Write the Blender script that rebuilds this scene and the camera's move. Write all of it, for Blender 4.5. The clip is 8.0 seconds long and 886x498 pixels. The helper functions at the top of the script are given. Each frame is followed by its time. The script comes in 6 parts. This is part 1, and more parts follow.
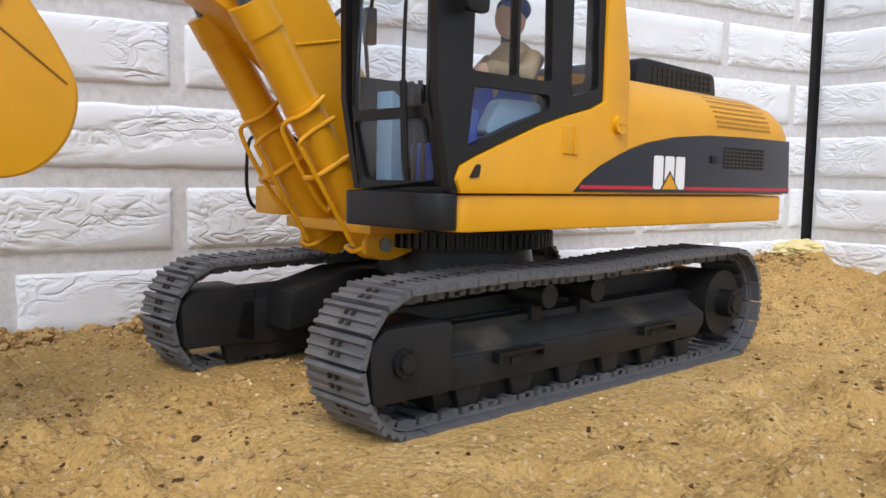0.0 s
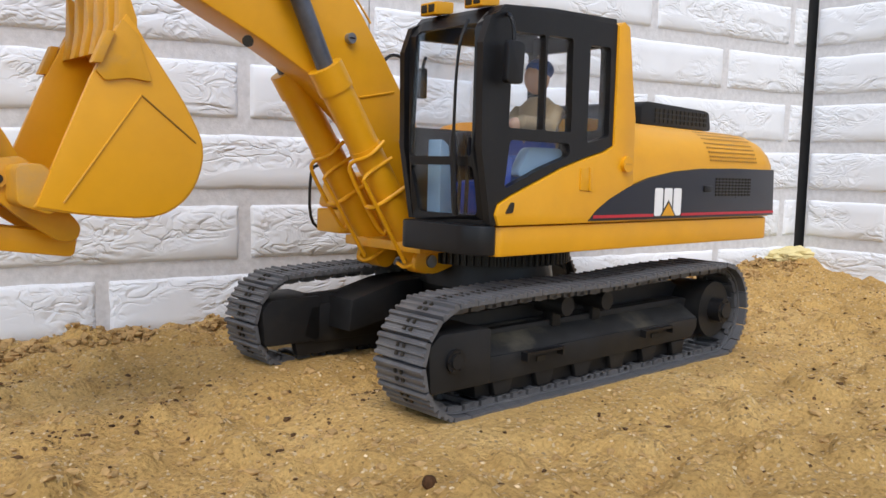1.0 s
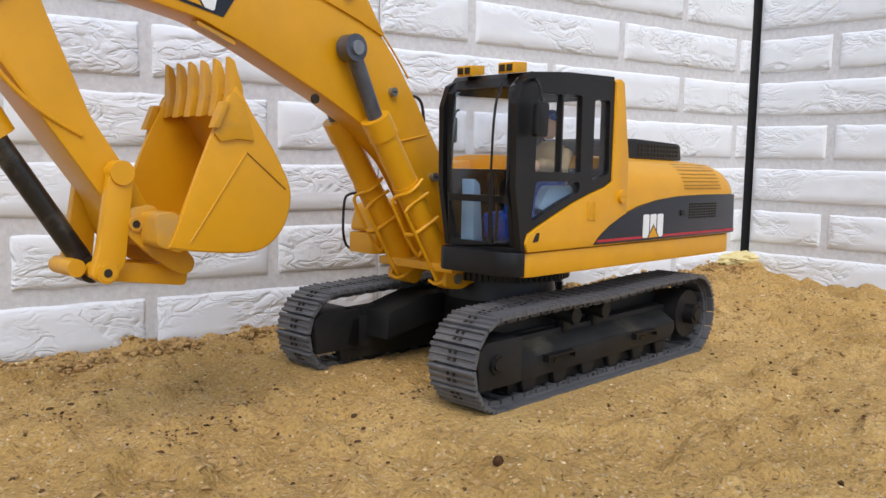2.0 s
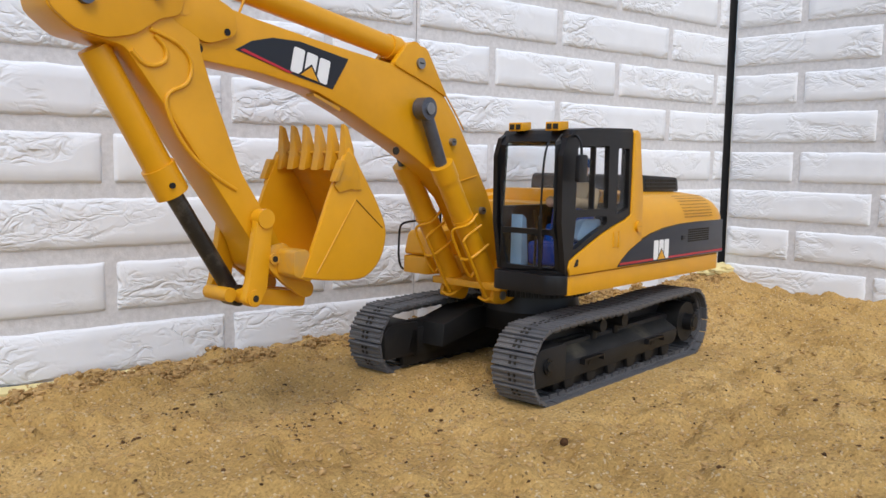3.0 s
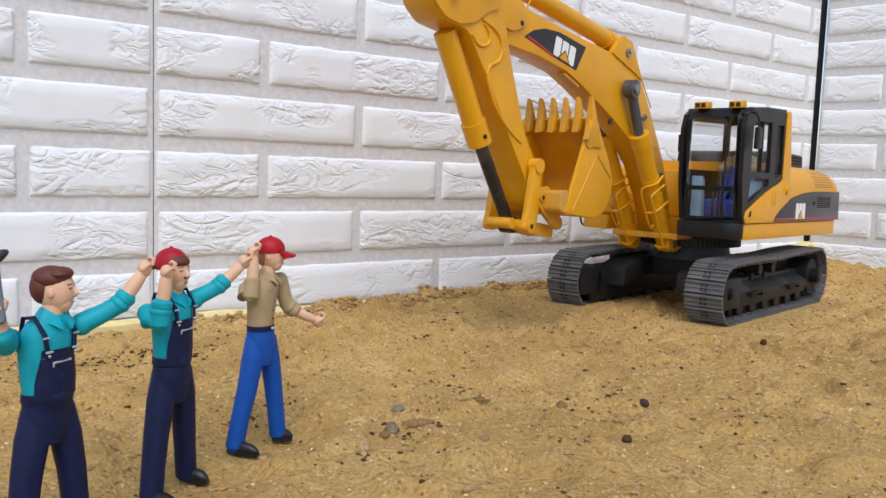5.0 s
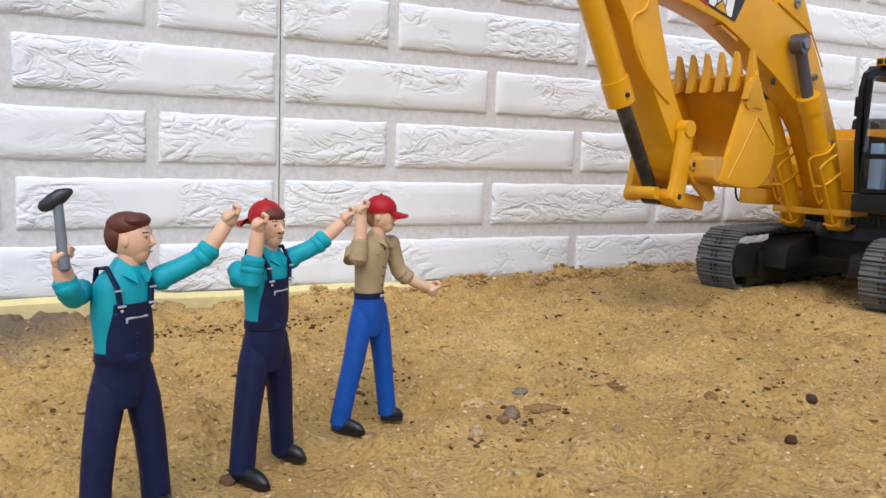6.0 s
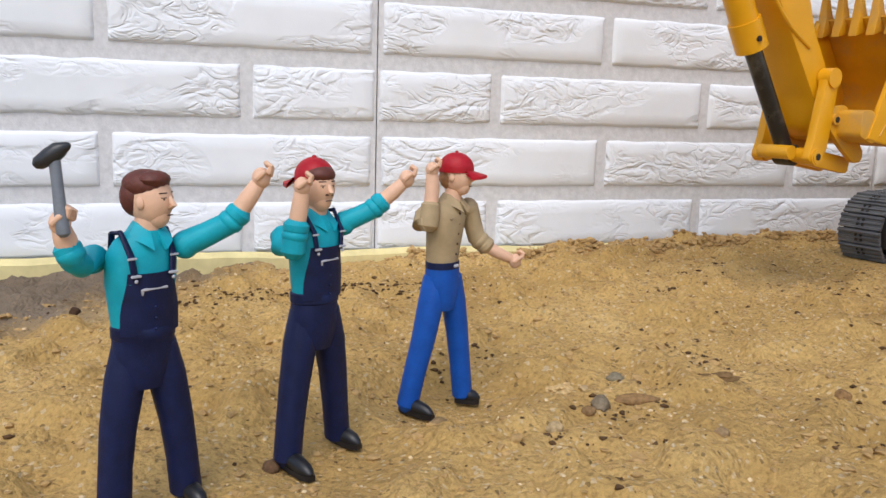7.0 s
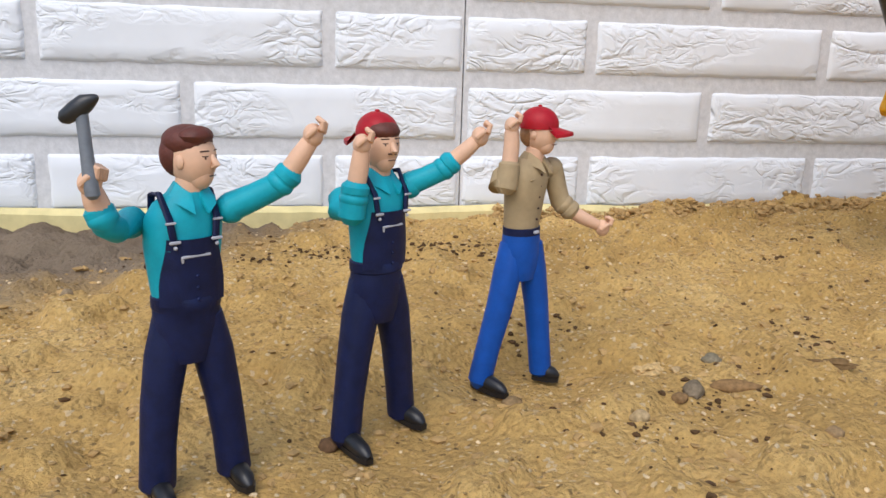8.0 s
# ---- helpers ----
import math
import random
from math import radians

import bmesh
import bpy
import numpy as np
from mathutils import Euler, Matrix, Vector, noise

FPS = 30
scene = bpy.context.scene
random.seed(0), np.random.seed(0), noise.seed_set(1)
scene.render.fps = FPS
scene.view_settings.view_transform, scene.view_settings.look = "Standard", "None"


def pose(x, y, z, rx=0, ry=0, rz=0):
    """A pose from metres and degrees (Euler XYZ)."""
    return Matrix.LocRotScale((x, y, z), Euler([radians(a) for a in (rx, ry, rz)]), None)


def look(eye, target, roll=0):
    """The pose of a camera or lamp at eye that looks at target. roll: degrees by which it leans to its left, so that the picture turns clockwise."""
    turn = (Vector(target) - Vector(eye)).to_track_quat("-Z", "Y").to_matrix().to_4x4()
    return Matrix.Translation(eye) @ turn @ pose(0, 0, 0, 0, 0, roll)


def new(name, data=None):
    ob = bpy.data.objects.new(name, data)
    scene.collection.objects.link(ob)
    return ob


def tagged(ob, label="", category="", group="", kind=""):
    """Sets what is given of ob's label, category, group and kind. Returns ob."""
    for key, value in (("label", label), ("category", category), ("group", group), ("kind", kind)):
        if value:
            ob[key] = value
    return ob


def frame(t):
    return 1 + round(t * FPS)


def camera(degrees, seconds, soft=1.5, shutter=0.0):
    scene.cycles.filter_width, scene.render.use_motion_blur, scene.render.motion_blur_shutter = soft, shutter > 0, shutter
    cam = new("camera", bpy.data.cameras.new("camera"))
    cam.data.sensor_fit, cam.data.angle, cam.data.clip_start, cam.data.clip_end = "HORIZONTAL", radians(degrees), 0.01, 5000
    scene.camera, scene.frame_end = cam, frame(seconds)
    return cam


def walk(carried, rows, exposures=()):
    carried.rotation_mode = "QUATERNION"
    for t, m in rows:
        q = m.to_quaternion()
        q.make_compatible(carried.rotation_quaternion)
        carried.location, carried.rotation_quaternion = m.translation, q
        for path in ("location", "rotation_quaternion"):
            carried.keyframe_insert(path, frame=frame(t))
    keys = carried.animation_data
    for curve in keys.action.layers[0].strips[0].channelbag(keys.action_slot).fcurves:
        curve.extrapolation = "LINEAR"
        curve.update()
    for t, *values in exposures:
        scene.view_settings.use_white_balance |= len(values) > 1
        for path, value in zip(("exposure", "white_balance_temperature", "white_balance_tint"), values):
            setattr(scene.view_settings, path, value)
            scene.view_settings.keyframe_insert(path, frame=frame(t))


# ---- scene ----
# ---- camera ----
cam = camera(56.4, 8.0)
PATH = [
    (0.0, (-0.1854, -0.3564, 0.1153), (0.4758, 0.3878, 0.0211), 0.82),
    (0.5, (-0.2074, -0.3713, 0.1211), (0.4526, 0.3743, 0.0293), 1.19),
    (1.0, (-0.2558, -0.4097, 0.1392), (0.3968, 0.3406, 0.0338), 1.10),
    (1.5, (-0.3016, -0.4218, 0.1489), (0.3784, 0.3032, 0.0396), 1.05),
    (3.0, (-0.4989, -0.4561, 0.1952), (0.2441, 0.2045, 0.0880), 0.86),
    (3.5, (-0.5787, -0.4592, 0.1908), (0.1793, 0.1854, 0.0910), 1.13),
    (4.0, (-0.7109, -0.4506, 0.1697), (0.0526, 0.1889, 0.0800), 1.74),
    (5.5, (-0.7568, -0.4167, 0.1438), (-0.0672, 0.2994, 0.0363), 1.97),
    (6.0, (-0.7115, -0.3995, 0.1328), (-0.1006, 0.3832, 0.0141), 1.89),
    (6.5, (-0.6832, -0.3828, 0.1307), (-0.1379, 0.4439, -0.0077), 1.78),
    (7.0, (-0.6649, -0.3731, 0.1306), (-0.1861, 0.4876, -0.0424), 1.75),
    (7.5, (-0.6550, -0.3577, 0.1287), (-0.2285, 0.5232, -0.0768), 1.79),
    (8.0, (-0.6437, -0.3479, 0.1302), (-0.2712, 0.5503, -0.1035), 1.75),
]
walk(cam, [(t, look(eye, target, roll)) for t, eye, target, roll in PATH], [(0.0, 0.38, 6500, 10), (1.5, 0.27, 6500, 10), (3.5, 0.18, 6500, 10), (4.2, 0.18, 6500, 10), (5.5, 0.27, 6650, 10), (8.0, 0.32, 6650, 10)])

# ---- light ----
world = bpy.data.worlds.new("sky")
scene.world = world
world.use_nodes = True
_n = world.node_tree.nodes
_bg = _n["Background"]
_sky = _n.new("ShaderNodeTexSky")
_sky.sky_type = "NISHITA"
_sky.sun_disc = False
_sky.sun_elevation, _sky.sun_rotation = radians(53), radians(221)
_sky.air_density, _sky.dust_density, _sky.ozone_density = 1.0, 1.5, 1.5
world.node_tree.links.new(_sky.outputs[0], _bg.inputs[0])
_bg.inputs[1].default_value = 0.17
sun_data = bpy.data.lights.new("sun", "SUN")
sun_data.energy, sun_data.angle, sun_data.color = 1.5, radians(40), (1.0, 0.985, 0.97)
sun = new("sun", sun_data)
sun.matrix_world = look((-2.2, -2.5, 4.4), (0, 0, 0))


# ---- materials ----
def rgb(c):
    return (c[0], c[1], c[2], 1.0)


class Mat:
    """A node material with object-space noise variation."""

    def __init__(self, name, colour, rough=0.5, metal=0.0, spread=0.12, scale=120.0, bump=0.15, bump_scale=900.0, dust=None, dust_amount=0.0, spec=0.5):
        self.m = m = bpy.data.materials.new(name)
        m.use_nodes = True
        t = m.node_tree
        self.n, self.l = t.nodes, t.links
        self.p = p = t.nodes["Principled BSDF"]
        p.inputs["Roughness"].default_value = rough
        p.inputs["Metallic"].default_value = metal
        p.inputs["Specular IOR Level"].default_value = spec
        co = self.n.new("ShaderNodeTexCoord")
        self.co = co.outputs["Object"]
        big = self.noise(scale, 4.0, 0.6)
        lo = tuple(v * (1 - spread) for v in colour)
        hi = tuple(min(1.0, v * (1 + spread)) for v in colour)
        mix = self.mix(self.ramp(big, ((0.3, lo), (0.7, hi))), None, 0.0)
        if dust:
            d = self.noise(scale * 0.45, 8.0, 0.7)
            mask = self.ramp(d, ((0.5, (0, 0, 0)), (0.72, (dust_amount,) * 3)))
            mix = self.mix(mix, rgb(dust), mask)
        self.l.new(mix, p.inputs["Base Color"])
        fine = self.noise(bump_scale, 3.0, 0.6)
        rr = self.n.new("ShaderNodeMapRange")
        rr.inputs["To Min"].default_value, rr.inputs["To Max"].default_value = max(0.02, rough - 0.08), min(1.0, rough + 0.1)
        self.l.new(big, rr.inputs["Value"])
        self.l.new(rr.outputs[0], p.inputs["Roughness"])
        b = self.n.new("ShaderNodeBump")
        b.inputs["Strength"].default_value, b.inputs["Distance"].default_value = bump, 0.0004
        self.l.new(fine, b.inputs["Height"])
        self.l.new(b.outputs[0], p.inputs["Normal"])

    def noise(self, scale, detail=3.0, rough=0.5, distort=0.0):
        x = self.n.new("ShaderNodeTexNoise")
        x.inputs["Scale"].default_value, x.inputs["Detail"].default_value = scale, detail
        x.inputs["Roughness"].default_value, x.inputs["Distortion"].default_value = rough, distort
        self.l.new(self.co, x.inputs["Vector"])
        return x.outputs["Fac"]

    def ramp(self, fac, stops):
        r = self.n.new("ShaderNodeValToRGB")
        els = r.color_ramp.elements
        while len(els) < len(stops):
            els.new(0.5)
        for el, (pos, c) in zip(els, stops):
            el.position, el.color = pos, rgb(c)
        self.l.new(fac, r.inputs[0])
        return r.outputs[0]

    def mix(self, a, b, fac, mode="MIX"):
        x = self.n.new("ShaderNodeMix")
        x.data_type, x.blend_type = "RGBA", mode
        for sock, v in ((x.inputs[6], a), (x.inputs[7], b), (x.inputs[0], fac)):
            if v is None:
                continue
            if isinstance(v, bpy.types.NodeSocket):
                self.l.new(v, sock)
            else:
                sock.default_value = v
        return x.outputs[2]


def plain(name, colour, rough=0.5, **kw):
    return Mat(name, colour, rough, **kw).m


def glass(name, tint):
    m = bpy.data.materials.new(name)
    m.use_nodes = True
    n, l = m.node_tree.nodes, m.node_tree.links
    p = n["Principled BSDF"]
    n.remove(p)
    out = n["Material Output"]
    tr, gl, mx = n.new("ShaderNodeBsdfTransparent"), n.new("ShaderNodeBsdfGlossy"), n.new("ShaderNodeMixShader")
    tr.inputs[0].default_value = rgb(tint)
    gl.inputs["Roughness"].default_value = 0.05
    mx.inputs[0].default_value = 0.05
    l.new(tr.outputs[0], mx.inputs[1])
    l.new(gl.outputs[0], mx.inputs[2])
    l.new(mx.outputs[0], out.inputs[0])
    return m


SAND_DUST = (0.36, 0.25, 0.13)
YELLOW = plain("yellow_plastic", (0.69, 0.322, 0.005), 0.36, spread=0.05, scale=40, bump=0.05, dust=(0.5, 0.3, 0.09), dust_amount=0.07)
YELLOW_WORN = plain("yellow_worn", (0.61, 0.29, 0.008), 0.42, spread=0.08, scale=60, bump=0.1, dust=(0.33, 0.22, 0.11), dust_amount=0.55)
BLACK = plain("black_plastic", (0.0065, 0.0065, 0.0075), 0.4, spread=0.2, scale=50, bump=0.1, dust=(0.03, 0.025, 0.02), dust_amount=0.25, spec=0.35)
BLACK_FRAME = plain("black_dusty", (0.011, 0.011, 0.0115), 0.5, spread=0.3, scale=45, bump=0.15, dust=(0.05, 0.04, 0.025), dust_amount=0.28, spec=0.3)
TRACK = plain("track_rubber", (0.088, 0.089, 0.094), 0.45, spread=0.22, scale=70, bump=0.3, dust=(0.22, 0.19, 0.15), dust_amount=0.35)
NAVY = plain("dark_decal", (0.008, 0.009, 0.016), 0.3, spread=0.1, scale=40, bump=0.02)
WHITE_INK = plain("white_ink", (0.8, 0.8, 0.8), 0.4, spread=0.03, scale=80, bump=0.02)
RED_INK = plain("red_ink", (0.45, 0.015, 0.03), 0.4, spread=0.05, scale=80, bump=0.02)
STEEL = plain("grey_steel", (0.28, 0.29, 0.31), 0.35, metal=0.8, spread=0.12, scale=150, bump=0.05)
ROD = plain("grey_rod", (0.10, 0.11, 0.14), 0.3, metal=0.5, spread=0.2, scale=120, bump=0.05)
ROD_DARK = plain("black_rod", (0.012, 0.012, 0.013), 0.3, spread=0.3, scale=100, bump=0.05, dust=(0.2, 0.18, 0.15), dust_amount=0.5)
HOLE = plain("grille_hole", (0.02, 0.015, 0.008), 0.8, spread=0.2, scale=200, bump=0.0)
BLUE_SEAT = plain("blue_plastic", (0.01, 0.07, 0.42), 0.4, spread=0.08, scale=60, bump=0.05)
PALE_BLUE = plain("pale_blue_plastic", (0.22, 0.36, 0.5), 0.45, spread=0.08, scale=60, bump=0.05)
GLASS = glass("clear_window", (0.96, 0.97, 0.98))
SKIN = plain("doll_skin", (0.68, 0.42, 0.28), 0.55, spec=0.3, spread=0.06, scale=250, bump=0.05)
RED = plain("doll_red", (0.36, 0.006, 0.014), 0.5, spread=0.14, scale=250, bump=0.25, spec=0.3)
FAIR_HAIR = plain("doll_fair_hair", (0.30, 0.15, 0.065), 0.6, spread=0.25, scale=400, bump=0.5)
HAIR = plain("doll_hair", (0.10, 0.022, 0.012), 0.6, spread=0.25, scale=400, bump=0.5)
KHAKI = plain("doll_khaki", (0.37, 0.275, 0.155), 0.65, spec=0.25, spread=0.1, scale=200, bump=0.2)
JEANS = plain("doll_blue", (0.004, 0.070, 0.34), 0.5, spec=0.25, spread=0.12, scale=200, bump=0.2)
TEAL = plain("doll_teal", (0.002, 0.32, 0.40), 0.5, spec=0.25, spread=0.1, scale=200, bump=0.2)
DUNGAREE = plain("doll_navy", (0.006, 0.011, 0.050), 0.5, spread=0.25, scale=200, bump=0.3, spec=0.25)
SHOE = plain("doll_shoe", (0.009, 0.009, 0.011), 0.4, spread=0.3, scale=200, bump=0.1)
DARK_INK = plain("doll_dark_ink", (0.05, 0.02, 0.012), 0.6, spread=0.1, scale=200, bump=0.0)
GREY_INK = plain("doll_grey_ink", (0.42, 0.42, 0.46), 0.5, spread=0.1, scale=200, bump=0.0)
HAMMER_GREY = plain("hammer_grey", (0.17, 0.19, 0.22), 0.4, metal=0.2, spread=0.2, scale=200, bump=0.1)
HAMMER_DARK = plain("hammer_dark", (0.02, 0.021, 0.024), 0.4, spread=0.2, scale=200, bump=0.1)


def brick_material():
    """White embossed wall panel: soft scratches and dents in patches."""
    k = Mat("white_brick", (0.745, 0.765, 0.79), 0.7, spread=0.03, scale=30, bump=0.1, spec=0.2)
    k.co = k.n.new("ShaderNodeTexCoord").outputs["Object"]
    info = k.n.new("ShaderNodeObjectInfo")
    shift = k.n.new("ShaderNodeVectorMath")
    shift.operation = "MULTIPLY_ADD"
    k.l.new(info.outputs["Random"], shift.inputs[0])
    shift.inputs[1].default_value = (7.0, 3.0, 5.0)
    k.l.new(k.co, shift.inputs[2])
    turn = k.n.new("ShaderNodeMapping")
    turn.inputs["Rotation"].default_value = (0.0, 0.0, 0.5)
    turn.inputs["Scale"].default_value = (0.55, 1.0, 1.0)
    k.l.new(shift.outputs[0], turn.inputs[0])
    k.co = turn.outputs[0]
    n1 = k.noise(32.0, 2.5, 0.5, 0.9)
    n2 = k.noise(21.0, 2.0, 0.5, 0.4)

    def math(op, a, b):
        x = k.n.new("ShaderNodeMath")
        x.operation = op
        for s, v in zip(x.inputs, (a, b)):
            if isinstance(v, float):
                s.default_value = v
            else:
                k.l.new(v, s)
        return x.outputs[0]

    ridge = math("ABSOLUTE", math("SUBTRACT", n1, 0.5), 0.0)
    line = k.ramp(ridge, ((0.0, (0, 0, 0)), (0.10, (1, 1, 1))))
    n3 = k.noise(85.0, 2.0, 0.5, 1.0)
    fine = k.ramp(math("ABSOLUTE", math("SUBTRACT", n3, 0.5), 0.0), ((0.0, (0, 0, 0)), (0.09, (1, 1, 1))))
    line = k.mix(line, fine, 0.36)
    patch = k.ramp(n2, ((0.44, (0, 0, 0)), (0.54, (0.9, 0.9, 0.9))))
    height = k.mix((1, 1, 1, 1), line, patch)
    soft = k.noise(9.0, 2.0, 0.5)
    both = math("ADD", height, math("MULTIPLY", soft, 1.2))
    b = k.n.new("ShaderNodeBump")
    b.inputs["Strength"].default_value, b.inputs["Distance"].default_value = 1.0, 0.0019
    k.l.new(both, b.inputs["Height"])
    k.l.new(b.outputs[0], k.p.inputs["Normal"])
    return k.m


def mortar_material():
    return Mat("grey_joint", (0.60, 0.595, 0.60), 0.75, spread=0.12, scale=160, bump=0.5, bump_scale=500).m


def sand_material():
    k = Mat("sand", (0.4, 0.27, 0.13), 0.9, spread=0.1, scale=20, bump=0.1, spec=0.25)
    a = k.noise(7.0, 5.0, 0.65)
    col = k.ramp(a, ((0.3, (0.41, 0.250, 0.078)), (0.52, (0.56, 0.355, 0.122)), (0.72, (0.68, 0.455, 0.178))))
    g = k.noise(420.0, 2.0, 0.7)
    col = k.mix(col, k.ramp(g, ((0.30, (0.60, 0.55, 0.48)), (0.47, (1, 1, 1)), (0.70, (1.20, 1.18, 1.14)))), 0.65, "MULTIPLY")
    # pale and dark grains
    v = k.n.new("ShaderNodeTexVoronoi")
    v.inputs["Scale"].default_value = 620.0
    k.l.new(k.co, v.inputs["Vector"])
    sep = k.n.new("ShaderNodeSeparateColor")
    k.l.new(v.outputs["Color"], sep.inputs[0])
    col = k.mix(col, (0.72, 0.6, 0.42, 1), k.ramp(sep.outputs[0], ((0.95, (0, 0, 0)), (0.96, (0.45, 0.45, 0.45)))))
    col = k.mix(col, (0.10, 0.06, 0.03, 1), k.ramp(sep.outputs[1], ((0.975, (0, 0, 0)), (0.98, (0.6, 0.6, 0.6)))))
    # damp dark crumbs in patches
    p1, p2 = k.noise(14.0, 4.0, 0.6), k.noise(230.0, 3.0, 0.7)
    m = k.mix(k.ramp(p1, ((0.52, (0, 0, 0)), (0.68, (1, 1, 1)))), k.ramp(p2, ((0.56, (0, 0, 0)), (0.64, (0.7, 0.7, 0.7)))), 1.0, "MULTIPLY")
    col = k.mix(col, (0.13, 0.08, 0.04, 1), m)
    # bare grey ground at the sand's edge
    sx = k.n.new("ShaderNodeSeparateXYZ")
    k.l.new(k.co, sx.inputs[0])
    line = k.n.new("ShaderNodeMath")
    line.operation = "MULTIPLY_ADD"
    k.l.new(sx.outputs[0], line.inputs[0])
    line.inputs[1].default_value = -0.75
    k.l.new(sx.outputs[1], line.inputs[2])
    wob = k.n.new("ShaderNodeMath")
    wob.operation = "MULTIPLY_ADD"
    k.l.new(k.noise(14.0, 5.0, 0.65), wob.inputs[0])
    wob.inputs[1].default_value = 0.16
    k.l.new(line.outputs[0], wob.inputs[2])
    edge = k.n.new("ShaderNodeMapRange")
    edge.inputs["From Min"].default_value, edge.inputs["From Max"].default_value = 0.655, 0.745
    k.l.new(wob.outputs[0], edge.inputs[0])
    col = k.mix(col, k.ramp(a, ((0.3, (0.17, 0.122, 0.08)), (0.7, (0.27, 0.205, 0.14)))), edge.outputs[0])
    k.l.new(col, k.p.inputs["Base Color"])
    h1, h2 = k.noise(230.0, 5.0, 0.75), k.noise(75.0, 3.0, 0.65)
    add = k.n.new("ShaderNodeMath")
    add.operation = "MULTIPLY_ADD"
    k.l.new(h2, add.inputs[0])
    add.inputs[1].default_value = 0.8
    k.l.new(h1, add.inputs[2])
    grain = k.n.new("ShaderNodeTexVoronoi")
    grain.inputs["Scale"].default_value = 300.0
    k.l.new(k.co, grain.inputs["Vector"])
    lumps = k.n.new("ShaderNodeMath")
    lumps.operation = "MULTIPLY_ADD"
    k.l.new(grain.outputs["Distance"], lumps.inputs[0])
    lumps.inputs[1].default_value = -0.42
    k.l.new(add.outputs[0], lumps.inputs[2])
    b = k.n.new("ShaderNodeBump")
    b.inputs["Strength"].default_value, b.inputs["Distance"].default_value = 1.0, 0.0036
    k.l.new(lumps.outputs[0], b.inputs["Height"])
    k.l.new(b.outputs[0], k.p.inputs["Normal"])
    return k.m


BRICK = brick_material()
MORTAR = mortar_material()
SAND = sand_material()
CLOD = plain("sand_clod", (0.40, 0.255, 0.105), 0.9, spread=0.3, scale=250, bump=0.6, bump_scale=500, spec=0.2)
CRUMB = plain("dark_crumb", (0.088, 0.050, 0.024), 0.95, spread=0.5, scale=200, bump=0.5, spec=0.08)
GRIT = plain("pale_grit", (0.66, 0.50, 0.29), 0.85, spread=0.3, scale=150, bump=0.3)
FOAM = plain("yellow_foam", (0.66, 0.56, 0.27), 0.8, spread=0.12, scale=60, bump=0.5)
# near-black colour that stands in for the shade inside the corner gap
GAP_SHADE = plain("gap_shade", (0.015, 0.015, 0.016), 0.7, spread=0.3, scale=60, bump=0.2)


# ---- mesh helpers ----
def finish(name, bm, material, parent=None, label="", smooth=True):
    me = bpy.data.meshes.new(name)
    bmesh.ops.recalc_face_normals(bm, faces=bm.faces[:])
    bm.to_mesh(me)
    bm.free()
    for m in material if isinstance(material, (list, tuple)) else (material,):
        me.materials.append(m)
    if smooth:
        me.shade_smooth()
        me.set_sharp_from_angle(angle=radians(38))
    ob = new(name, me)
    if parent is not None:
        ob.parent = parent
    if label:
        ob["label"] = label
    return ob


def part(name, bm, material, parent, label="", smooth=True):
    return finish(name, bm, material, parent, label, smooth)


def soften(bm, size, segments=2, angle=28):
    if size <= 0:
        return bm
    edges = [e for e in bm.edges if len(e.link_faces) == 2 and e.calc_face_angle(0) > radians(angle)]
    bmesh.ops.bevel(bm, geom=edges, offset=size, segments=segments, profile=0.6, affect="EDGES", clamp_overlap=True)
    return bm


def add_prism(bm, pts, lo, hi, axis="y"):
    """A prism from a polygon: (x, z) along y, (y, z) along x, or (x, y) along z."""
    def at(p, c):
        return {"y": (p[0], c, p[1]), "x": (c, p[0], p[1]), "z": (p[0], p[1], c)}[axis]
    a = [bm.verts.new(at(p, lo)) for p in pts]
    b = [bm.verts.new(at(p, hi)) for p in pts]
    n = len(pts)
    bm.faces.new(a)
    bm.faces.new(b[::-1])
    for i in range(n):
        bm.faces.new((a[i], b[i], b[(i + 1) % n], a[(i + 1) % n]))
    return bm


def prism(pts, lo, hi, axis="y", bevel=0.001, segments=2):
    bm = add_prism(bmesh.new(), pts, lo, hi, axis)
    bmesh.ops.recalc_face_normals(bm, faces=bm.faces[:])
    return soften(bm, bevel, segments)


def add_box(bm, x0, x1, y0, y1, z0, z1):
    return add_prism(bm, [(x0, y0), (x1, y0), (x1, y1), (x0, y1)], z0, z1, "z")


def block(x0, x1, y0, y1, z0, z1, bevel=0.001, segments=2):
    bm = add_box(bmesh.new(), x0, x1, y0, y1, z0, z1)
    bmesh.ops.recalc_face_normals(bm, faces=bm.faces[:])
    return soften(bm, bevel, segments)


def add_rod(bm, p0, p1, r0, r1=None, seg=16, caps=True):
    p0, p1 = Vector(p0), Vector(p1)
    r1 = r0 if r1 is None else r1
    q = (p1 - p0).to_track_quat("Z", "Y")
    rings = []
    for p, r in ((p0, r0), (p1, r1)):
        rings.append([bm.verts.new(p + q @ Vector((r * math.cos(2 * math.pi * i / seg), r * math.sin(2 * math.pi * i / seg), 0))) for i in range(seg)])
    for i in range(seg):
        bm.faces.new((rings[0][i], rings[0][(i + 1) % seg], rings[1][(i + 1) % seg], rings[1][i]))
    if caps:
        bm.faces.new(rings[0][::-1])
        bm.faces.new(rings[1])
    return bm


def rod(p0, p1, r0, r1=None, seg=20, bevel=0.0005):
    bm = add_rod(bmesh.new(), p0, p1, r0, r1, seg)
    return soften(bm, bevel, 2, 50)


